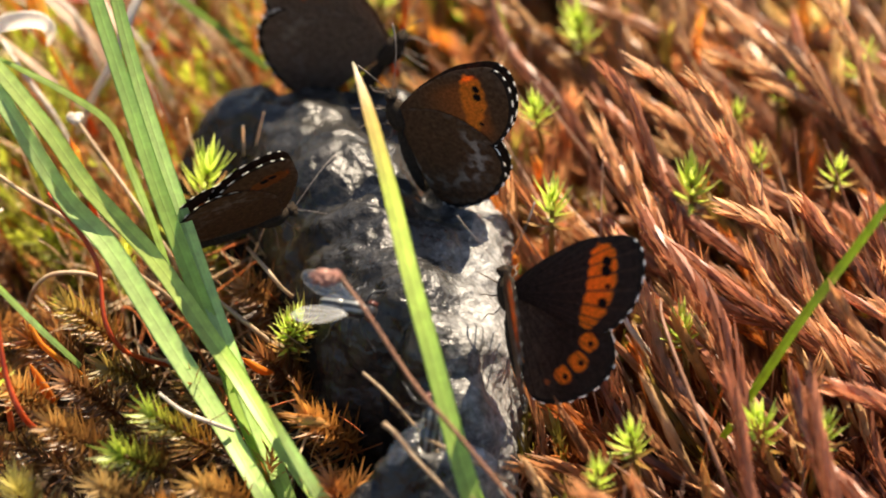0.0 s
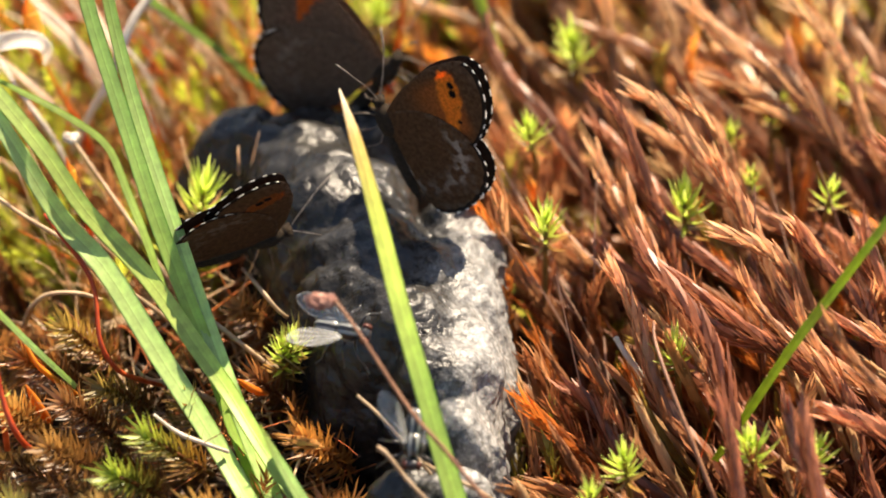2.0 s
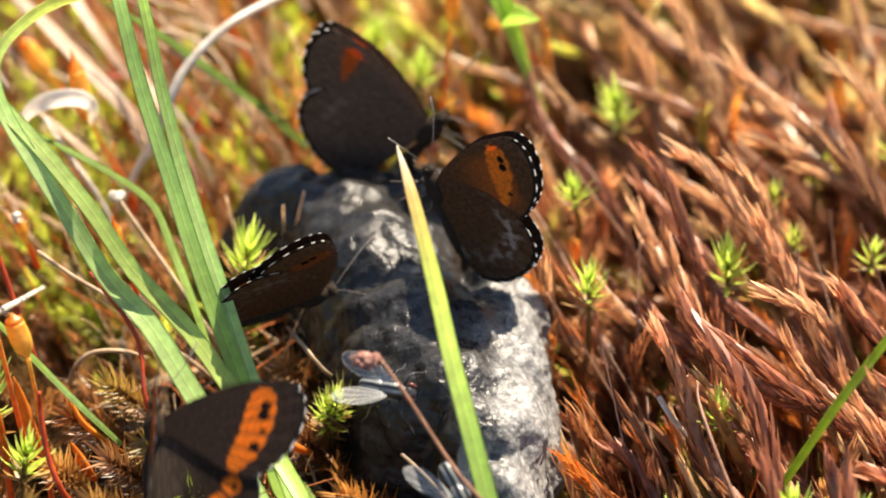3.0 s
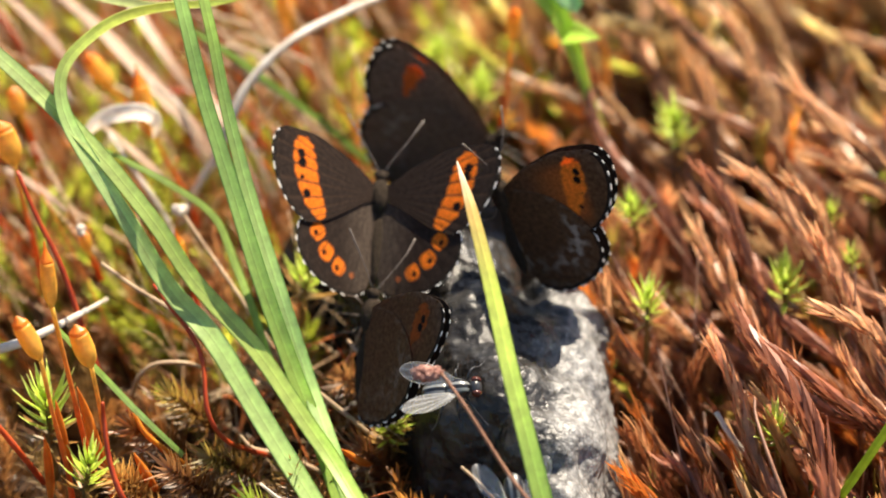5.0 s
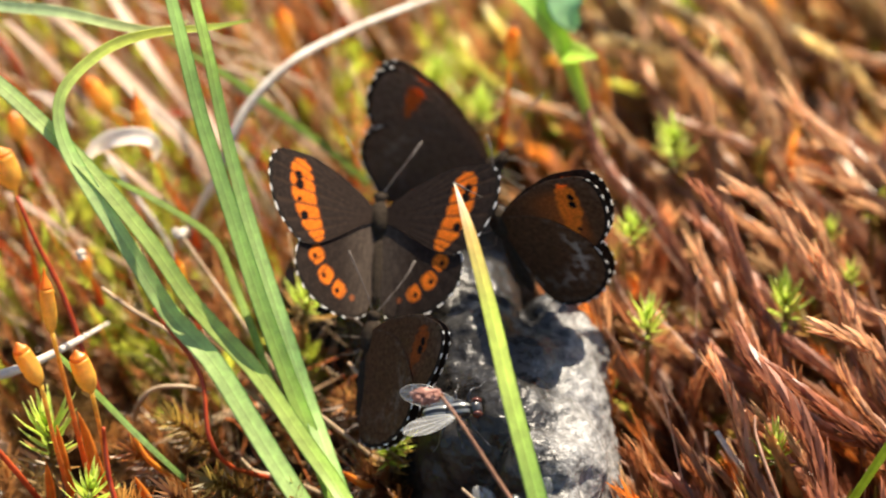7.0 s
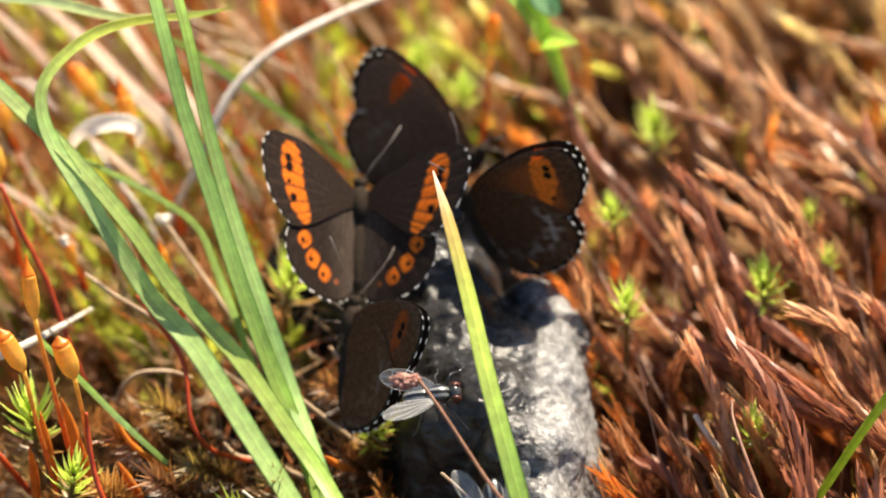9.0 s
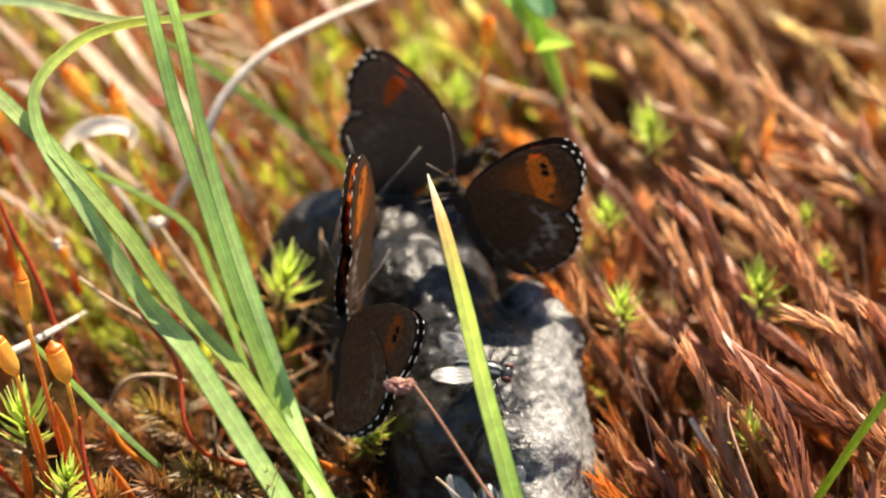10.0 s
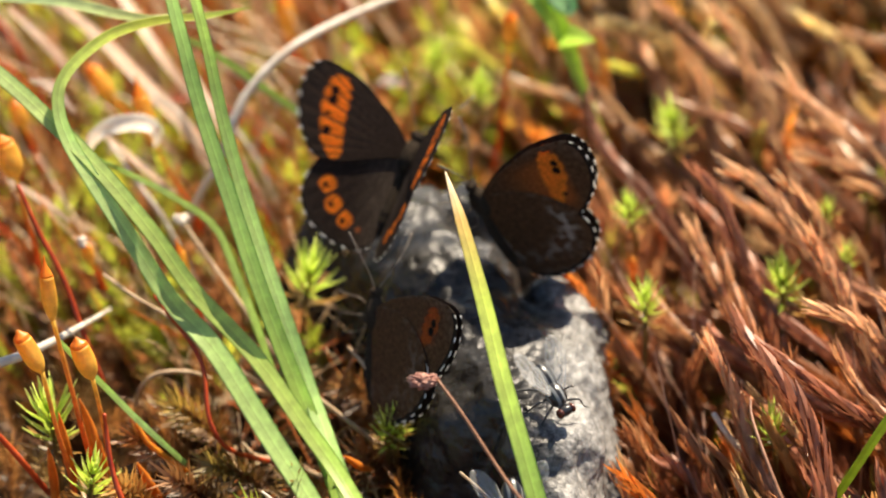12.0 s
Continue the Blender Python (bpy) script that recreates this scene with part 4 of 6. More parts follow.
def seed_twig():
    pts = np.array([(32.8, -99.9, -4.0), (23.1, -96.3, 9.0), (14.7, -90.8, 18.0), (9.7, -86.4, 22.0), (2.5, -77.7, 29.0), (-1.3, -73.1, 32.0)]) * MM
    thing = empty("seed_twig", pts[0], "brown dry stalk ending in a reddish seed head", "seed head")
    v, f = tube(pts, [0.00034, 0.00034, 0.00032, 0.0003, 0.00028, 0.00026], 30, 6, pts[0])
    link_mesh("stalk", v, f, TWIG, thing)
    tip = pts[-1] - pts[0]
    bm = bmesh.new()
    r = bmesh.ops.create_icosphere(bm, subdivisions=5, radius=1)
    for vv in r["verts"]:
        d = 1 + 0.5 * noise.noise(vv.co * 2.3) + 0.4 * noise.noise(vv.co * 5)
        vv.co = Vector(tip) + Vector((-0.0021, 0, -0.0003)) + Vector((vv.co.x * 0.0020, vv.co.y * 0.0011, vv.co.z * 0.0011)) * d
    part("seed_head", bm, SEED, thing, "crumpled reddish seed head")


seed_twig()


def knob(place, r, mat, label):
    bm = bmesh.new()
    for k in range(4):
        rr = bmesh.ops.create_icosphere(bm, subdivisions=2, radius=1)
        o = Vector((random.uniform(-1, 1), random.uniform(-1, 1), random.uniform(-1, 1))) * r * 0.6
        for v in rr["verts"]:
            v.co = o + v.co * r * (1 + 0.3 * noise.noise(v.co * 2 + o * 900)) * 0.8
    me = bpy.data.meshes.new("knob")
    bm.to_mesh(me)
    bm.free()
    me.materials.append(mat)
    ob = new("withered_flower", me)
    ob.location = Vector(place) * MM
    tagged(ob, label, "withered flower")


knob((-44.4, -14.8, 15.5), 0.0011, PALE_STRAW, "tiny white withered flower on a dry stalk")
knob((-60.2, -23.9, 19.0), 0.0008, PALE_STRAW, "tiny pale withered flower among stems")

# pale curled dry leaves
blade("dry_leaf", [(-61.3, 4.5, 14.0), (-59.9, 3.8, 18.0), (-56.6, 3.4, 21.0), (-51.3, 3.0, 22.0), (-48.9, 2.8, 20.0), (-49.5, 3.6, 16.0)], [1.0, 2.0, 2.8, 2.8, 2.2, 0.6], [(0.75, 0.70, 0.62), (0.8, 0.76, 0.7), (0.75, 0.7, 0.62)], "bleached curled dry leaf among stems", "dry leaf", n=20, group="dry leaves")
blade("dry_leaf", [(-63.1, 8.4, 20.0), (-66.8, 10.3, 24.0), (-70.5, 10.0, 26.0)], [0.5, 2.2, 0.5], [(0.62, 0.5, 0.42), (0.72, 0.6, 0.5), (0.6, 0.5, 0.4)], "pale dry leaf scrap among stems", "dry leaf", n=12, group="dry leaves")
blade("dry_leaf", [(-12.8, 30.0, 8.0), (-10.2, 28.7, 10.0), (-7.5, 28.3, 9.0)], [0.6, 2.6, 0.6], [(0.7, 0.62, 0.52), (0.8, 0.72, 0.62), (0.7, 0.6, 0.5)], "small pale dry leaf scrap behind the dung", "dry leaf", n=10, group="dry leaves")

TAN_LEAF = [(0.50, 0.36, 0.26), (0.66, 0.52, 0.40), (0.60, 0.46, 0.34)]
for line, wide in [
    ([(-39.7, 14.7, 2.0), (-44.0, 17.8, 7.0), (-51.9, 24.8, 12.0), (-60.0, 33.1, 16.0), (-69.3, 42.6, 18.0)], [1.6, 2.6, 2.8, 2.4, 1.4]),
    ([(-44.5, 28.4, 6.0), (-49.4, 33.2, 11.0), (-55.1, 41.7, 15.0), (-60.9, 51.6, 18.0)], [1.2, 2.0, 2.2, 1.4]),
    ([(-62.1, 29.0, 8.0), (-66.9, 31.9, 12.0), (-71.9, 35.5, 16.0), (-77.0, 40.1, 18.0)], [1.0, 1.6, 1.6, 1.0]),
    ([(-43.5, 2.1, 3.0), (-52.1, 6.9, 9.0), (-59.5, 12.8, 12.0)], [0.8, 1.4, 0.9]),
    ([(-30.3, 5.9, -2.0), (-35.0, 9.8, 6.0), (-39.7, 16.2, 12.0), (-44.0, 24.9, 15.0)], [0.8, 1.3, 1.4, 0.8]),
    ([(-14.5, 51.6, 3.0), (-18.5, 56.7, 8.0), (-22.6, 64.4, 11.0)], [0.9, 1.7, 1.2]),
    ([(-63.8, -6.1, 8.0), (-68.5, -3.8, 11.0), (-74.2, -1.0, 13.0)], [0.8, 1.5, 1.0]),
]:
    blade("dry_leaf", line, wide, TAN_LEAF, "long flat tan dry leaf among stems", "dry leaf", n=18, group="dry leaves", fold=0.2)
litter = random.Random(5)
for k in range(30):
    x, y, z = litter.uniform(-82, -14), litter.uniform(-4, 84), litter.uniform(-6, 8)
    dx, dy, dz = -litter.uniform(10, 26), litter.uniform(-4, 12), litter.uniform(6, 20)
    bow = litter.uniform(-4, 4)
    stem("dry_straw", [(x, y, z - 8), (x + dx * 0.35, y + dy * 0.35 + bow, z + dz * 0.4), (x + dx * 0.7, y + dy * 0.7 + bow, z + dz * 0.8), (x + dx, y + dy, z + dz)],
         [0.4, 0.45, 0.4, 0.25], litter.choice((PALE_STRAW, STRAW, STRAW, RED_SETA)), "thin dry stalk crossing the mossy back", "straw", STRAWS, 14, 5)

stem("seta", [(-28.6, -52.9, -4.0), (-32.1, -55.9, 0.0), (-35.9, -57.5, 4.0), (-38.3, -56.4, 9.0), (-39.0, -51.2, 14.0), (-40.8, -47.8, 17.0), (-45.0, -43.0, 20.0), (-47.2, -40.0, 21.0)], [0.4, 0.4, 0.4, 0.4, 0.4, 0.4, 0.36, 0.25], RED_SETA, "bent bright red moss stalk", "moss stalk", "red moss stalks", 30)
stem("seta", [(-55.9, -41.9, 2.0), (-59.4, -37.1, 10.0), (-62.5, -32.3, 18.0), (-66.5, -27.9, 25.0), (-69.6, -23.7, 31.0)], [0.45, 0.45, 0.45, 0.4, 0.3], RED_SETA, "thin red moss stalk among straws", "moss stalk", "red moss stalks")
stem("seta", [(-44.9, -54.0, -3.0), (-46.8, -54.5, 0.0), (-49.2, -53.8, 3.0), (-51.4, -53.1, 6.0)], [0.5, 0.5, 0.4, 0.2], RED_SETA, "short red moss stalk in the hollow", "moss stalk", "red moss stalks")
stem("seta", [(-47.1, -70.7, -2.0), (-49.4, -72.7, 2.0), (-51.4, -72.2, 6.0), (-53.1, -68.8, 10.0), (-53.9, -65.3, 15.0), (-54.0, -64.8, 18.0)], [0.5, 0.5, 0.5, 0.45, 0.4, 0.3], RED_SETA, "bent red moss stalk at the clump", "moss stalk", "red moss stalks")
stem("seta", [(-42.5, -57.1, -2.0), (-45.8, -57.5, 2.0), (-48.3, -57.5, 5.0), (-50.0, -56.2, 8.0)], [0.5, 0.5, 0.45, 0.3], ORANGE_SETA, "orange moss stalk lying low", "moss stalk", "red moss stalks")
stem("seta", [(-64.4, -61.7, -2.0), (-67.4, -63.7, 6.0), (-69.8, -63.4, 10.0), (-73.1, -63.0, 15.0)], [0.55, 0.55, 0.5, 0.4], RED_SETA, "red moss stalk beside capsules", "moss stalk", "red moss stalks")


def sporophyte(stalk, cap, r, pointed, label):
    """A moss fruit: a stalk, a blunt four-edged capsule on it and its lid; places in mm, from the base up."""
    p = np.array(stalk) * MM
    thing = empty("moss_capsule", p[0], label, "moss capsule", "moss capsules")
    v, f = tube(p, [0.00055, 0.0005, 0.0004, 0.0004], 22, 6, p[0])
    up = np.repeat(np.linspace(0, 1, 22), 6)[:, None]
    link_mesh("stalk", v, f, MOSS, thing, attrs={"tint": np.array((0.50, 0.11, 0.02)) * (1 - up ** 3) + np.array((0.66, 0.45, 0.08)) * up ** 3})
    c = np.array(cap) * MM
    sides, n = 16, 16
    for name, a, z, prof in (("capsule", 0.0, 0.78, [0.22, 0.70, 0.90, 1.0, 1.0, 0.96, 0.90]),
                             ("lid", 0.79, 1.0 if not pointed else 1.15, [0.86, 0.80, 0.42, 0.12] if not pointed else [0.88, 0.6, 0.3, 0.16, 0.10])):
        way = [c[0] + (c[1] - c[0]) * t for t in np.linspace(a, z, 4)]
        holder = thing if name == "capsule" else pod
        v, f = spindle(way, 0.78 * r * MM, n, sides, p[0], prof)
        v = v.reshape(n, sides, 3)
        mid = v.mean(1, keepdims=True)
        edge = 1 + 0.085 * np.cos(4 * 2 * np.pi * np.arange(sides) / sides)
        v = (mid + (v - mid) * edge[None, :, None]).reshape(-1, 3)
        up = np.repeat(np.linspace(0, 1, n), sides)[:, None]
        tint = np.array((0.72, 0.50, 0.10)) * (1 - up) + np.array((0.74, 0.36, 0.04)) * up if name == "capsule" else np.array((0.70, 0.24, 0.02)) * (1 - 0.15 * up)
        pod = link_mesh(name, v, f, CAPSULE_SKIN, holder, attrs={"tint": tint})


sporophyte([(-53.1, -65.3, -6.0), (-53.7, -63.6, 2.0), (-54.6, -62.1, 13.0), (-55.8, -60.8, 22.0)], [(-55.8, -61.1, 22.0), (-58.1, -59.0, 29.0)], 2.1, False, "ripe orange moss capsule on a yellow stalk")
sporophyte([(-59.4, -65.3, -6.0), (-60.3, -64.1, 4.0), (-62.0, -63.2, 14.0), (-63.6, -61.3, 24.0)], [(-63.6, -61.6, 24.0), (-67.1, -59.4, 31.0)], 2.0, False, "nodding orange moss capsule on a stalk")
sporophyte([(-56.0, -59.5, -4.0), (-57.8, -59.7, 6.0), (-60.0, -57.0, 18.0), (-62.0, -54.7, 29.0)], [(-62.0, -55.0, 29.0), (-62.8, -51.7, 38.0)], 1.6, True, "pointed orange moss capsule on a stalk")
sporophyte([(-43.1, 7.6, -6.0), (-44.6, 5.6, 2.0), (-47.3, 5.9, 8.0), (-50.3, 6.3, 16.0)], [(-50.3, 5.8, 16.0), (-52.3, 9.8, 25.0)], 2.0, True, "golden moss capsule with a pale cap")
sporophyte([(-51.2, 20.9, 2.0), (-53.9, 21.7, 7.0), (-56.2, 21.8, 10.0), (-58.0, 21.1, 13.0)], [(-57.7, 20.7, 13.0), (-61.9, 22.9, 19.0)], 2.0, False, "golden moss capsule among straws")
sporophyte([(-67.5, -14.8, -2.0), (-68.7, -15.8, 10.0), (-70.1, -15.2, 18.0), (-71.1, -14.2, 25.0)], [(-70.8, -14.9, 25.0), (-73.3, -12.1, 32.0)], 2.6, False, "fat orange moss capsule on a stalk")
sporophyte([(-58.0, -14.2, 0.0), (-58.7, -15.3, 4.0), (-59.2, -16.6, 7.0), (-59.5, -17.8, 9.0)], [(-59.5, -18.2, 9.0), (-60.2, -17.2, 13.0)], 1.2, False, "small olive moss capsule among stems")
sporophyte([(-41.3, -20.5, -2.0), (-41.9, -22.9, 5.0), (-42.6, -23.3, 9.0), (-43.1, -24.6, 12.0)], [(-42.9, -25.3, 12.0), (-44.4, -23.8, 18.0)], 1.1, True, "narrow orange moss capsule behind the clump")
sporophyte([(7.5, 23.0, -6.0), (8.9, 22.8, 3.0), (9.8, 22.7, 13.0), (10.5, 22.9, 22.0)], [(10.5, 22.5, 22.0), (10.9, 23.3, 29.0)], 1.6, False, "golden moss capsule behind the butterflies")
sporophyte([(-24.6, 46.8, -6.0), (-26.4, 44.7, 2.0), (-27.8, 44.5, 6.0), (-28.3, 43.3, 10.0)], [(-28.3, 42.5, 10.0), (-29.2, 44.7, 17.0)], 2.0, True, "pale yellow moss capsule among straws")
sporophyte([(-70.3, 14.7, 2.0), (-71.3, 13.5, 8.0), (-71.9, 12.3, 12.0), (-72.5, 12.1, 14.0)], [(-72.4, 11.7, 14.0), (-73.8, 13.5, 19.0)], 1.8, False, "orange moss capsule among stems")


def sheath(points, r, label):
    p = np.array(points) * MM
    v, f = spindle(p, r * MM, 14, 8, p[0], [0.5, 0.9, 1.0, 0.9, 0.6, 0.08])
    ob = link_mesh("moss_sheath", v, f, SHEATH)
    ob.location = p[0]
    tagged(ob, label, "moss sheath", "orange moss sheaths")


sheath([(-54.6, -59.0, -2.0), (-55.6, -60.9, 4.0), (-57.1, -59.9, 11.0), (-58.3, -60.1, 17.0)], 1.0, "orange moss sheath beside a stalk")
sheath([(-60.1, -60.1, -1.0), (-60.6, -61.5, 4.0), (-61.2, -61.4, 10.0), (-61.7, -61.0, 15.0)], 0.9, "orange moss sheath beside a stalk")
sheath([(-63.3, -63.5, -4.0), (-63.3, -62.5, 0.0), (-63.4, -62.6, 5.0), (-63.7, -62.7, 9.0)], 0.8, "dull orange moss sheath")
sheath([(-46.4, -61.4, -4.0), (-47.4, -63.2, -0.0), (-48.6, -63.2, 3.0), (-49.7, -63.2, 6.0)], 0.8, "orange moss sheath lying in the hollow")
sheath([(-12.4, -55.0, -4.0), (-14.1, -57.5, -1.0), (-15.8, -58.1, 1.0), (-17.1, -58.9, 3.0)], 0.7, "orange moss bud beside the dung")


# ---------------------------------------------------------------- larger golden moss buds
def bract_mesh(name, tone):
    """One long pointed scale along +z, hollow towards the stem."""
    rows = [(0.0, 0.55, 0.10), (0.3, 1.0, 0.34), (0.65, 0.8, 0.36), (1.0, 0.06, 0.16)]
    verts, faces = [], []
    for z, w, out in rows:
        verts += [(out - 0.16 * w, -w / 2, z), (out, 0, z), (out - 0.16 * w, w / 2, z)]
    for k in range(3):
        for j in range(2):
            a = k * 3 + j
            faces.append((a, a + 1, a + 4, a + 3))
    me = bpy.data.meshes.new(name)
    me.from_pydata(verts, [], faces)
    cols = np.repeat(np.array([0.75, 0.95, 1.1, 1.3])[:, None] * np.array(tone), 3, 0)
    a = me.attributes.new("tint", 'FLOAT_COLOR', 'POINT')
    a.data.foreach_set("color", np.c_[cols, np.ones(len(cols))].ravel())
    me.materials.append(MOSS)
    me.polygons.foreach_set("use_smooth", [True] * len(faces))
    return me


BRACTS = {}


def moss_bud(tip, base, r, tone, label="golden brown closed moss bud among brown moss"):
    a, c = Vector(base) * MM, Vector(tip) * MM
    thing = empty("moss_bud", a, label, "moss bud", "moss buds")
    d = c - a
    L = d.length
    q = d.to_track_quat('Z', 'Y').to_matrix().to_4x4()
    v, f = spindle([(0, 0, -0.3 * L), (0, 0, L * 0.3), (0, 0, L * 0.6), (0, 0, L * 0.9)], r * 0.5 * MM, 12, 6, (0, 0, 0), [0.5, 0.7, 0.8, 0.5, 0.1])
    core = link_mesh("core", v, f, MOSS, thing, attrs={"tint": np.tile(np.array(tone) * 0.6, (len(v), 1))})
    core.matrix_basis = q
    if tone not in BRACTS:
        BRACTS[tone] = bract_mesh("bract", tone)
    for k in range(15):
        g = k / 14
        m = q @ Matrix.Translation((0, 0, L * (0.02 + 0.55 * g))) @ Matrix.Rotation(k * 2.399, 4, 'Z') @ Matrix.Rotation(radians(random.uniform(-3, 3)), 4, 'Y')
        size = L * random.uniform(0.38, 0.5)
        wide = r * (1.0 - 0.35 * g) * MM
        share("bract", BRACTS[tone], thing, m @ Matrix.Diagonal((wide * 1.5, wide * 0.85, size, 1)))


GOLD, TAN, RUST = (0.44, 0.22, 0.07), (0.46, 0.29, 0.15), (0.28, 0.125, 0.06)
for tip, base, r, tone in [
    ((47.3, -53.9, 13.0), (54.6, -51.1, 0.0), 1.6, TAN), ((49.3, -58.7, 13.0), (56.0, -59.7, -3.0), 2.0, GOLD), ((52.7, -57.4, 11.0), (60.7, -57.8, -6.0), 1.7, TAN),
    ((50.0, -73.2, 8.0), (57.9, -73.1, -5.0), 1.7, RUST), ((67.5, -58.0, 9.0), (72.3, -56.2, -4.0), 1.4, TAN), ((72.8, -65.2, 9.0), (78.0, -64.3, -5.0), 1.6, TAN),
    ((79.6, -61.0, 9.0), (88.5, -55.0, -4.0), 1.5, TAN), ((66.8, -72.4, 7.0), (68.5, -72.8, -3.0), 1.6, GOLD), ((66.9, -80.4, 5.0), (69.2, -79.4, -4.0), 1.2, TAN),
    ((62.1, -81.7, 6.0), (66.5, -82.1, -5.0), 1.7, GOLD), ((53.3, -85.5, 5.0), (54.7, -87.1, -6.0), 1.6, GOLD), ((25.5, -83.6, 5.0), (30.8, -84.4, -6.0), 2.0, TAN),
    ((44.1, -68.8, 9.0), (52.2, -74.1, -7.0), 1.9, TAN), ((47.8, -64.7, 7.0), (50.9, -63.8, -4.0), 1.2, RUST), ((39.6, -61.0, 9.0), (49.9, -60.3, -6.0), 1.4, RUST),
    ((55.8, -8.1, 8.0), (61.9, -9.2, -5.0), 1.5, TAN), ((48.6, 14.4, 8.0), (53.9, 16.2, -5.0), 1.5, TAN), ((35.5, -54.5, 8.0), (43.8, -57.7, -6.0), 1.5, RUST),
    ((61.5, -35.8, 8.0), (69.2, -39.2, -6.0), 1.4, RUST), ((77.3, -73.2, 8.0), (80.4, -72.1, -5.0), 1.6, TAN), ((-3.3, -77.8, 6.0), (-9.6, -66.2, -3.0), 1.6, GOLD),
    ((57.7, -7.3, 9.0), (66.4, -10.1, -6.0), 1.4, TAN), ((25.5, 27.0, 9.0), (34.2, 28.0, -5.0), 1.6, TAN), ((54.6, 14.5, 9.0), (61.9, 10.7, -6.0), 1.3, TAN),
    ((52.8, 55.3, 9.0), (63.4, 37.9, -4.0), 1.0, TAN), ((49.6, 52.0, 9.0), (55.2, 52.5, -4.0), 1.5, GOLD), ((58.2, 26.2, 9.0), (64.7, 26.8, -4.0), 1.2, GOLD),
]:
    moss_bud(tip, base, r, tone)

# longer braided strands over the slope
strands = random.Random(11)
for k in range(46):
    x, y = strands.uniform(24, 92), strands.uniform(-78, 66)
    z = strands.uniform(-1, 7)
    tip = (x, y, z)
    base = (x + strands.uniform(5, 12), y + strands.uniform(-5, 4), z - strands.uniform(15, 20))
    moss_bud(tip, base, strands.uniform(1.1, 1.8), strands.choice((TAN, RUST, RUST, RUST)), "long braided brown moss strand with a pale tip")


# ---------------------------------------------------------------- butterflies
FORE = [(0, 1.4), (4, 4.6), (8.6, 7.2), (12.5, 8.9), (15.8, 9.5), (18.6, 9.8), (20.5, 9.3), (21.8, 7.8), (22.2, 5.4), (21.8, 2.4), (20.5, -0.8), (18.6, -3.2), (16.8, -4.8), (15.2, -5.5), (12.4, -5.3), (8, -3.8), (4, -2.0), (0, -0.6)]
HIND = [(0, 1.4), (4, 1.8), (9, 1.2), (13.4, -1.4), (16.2, -4.8), (17.2, -8.2), (16.6, -11.0), (14.6, -13.6), (11.6, -15.6), (8.4, -16.8), (5.0, -17.0), (2.8, -15.8), (1.3, -12.0), (0.6, -6), (0, -1.0)]
BAND = [(15.4, 6.3, 2.3), (15.1, 3.8, 2.6), (14.6, 1.0, 2.4), (13.6, -1.6, 2.2), (12.4, -3.7, 1.5)]
DOTS = [(15.9, 5.6, 0.82), (15.7, 4.1, 0.92), (15.9, 1.7, 0.46), (15.0, -0.9, 0.84)]
CELLS = [(12.6, -7.0, 1.7), (10.9, -10.1, 1.78), (8.3, -12.4, 1.6), (5.6, -13.6, 0.6)]


def smooth(a, c, x):
    t = min(max((x - a) / (c - a), 0.0), 1.0)
    return t * t * (3 - 2 * t)


def blend(a, c, t):
    return tuple(p + (q - p) * t for p, q in zip(a, c))


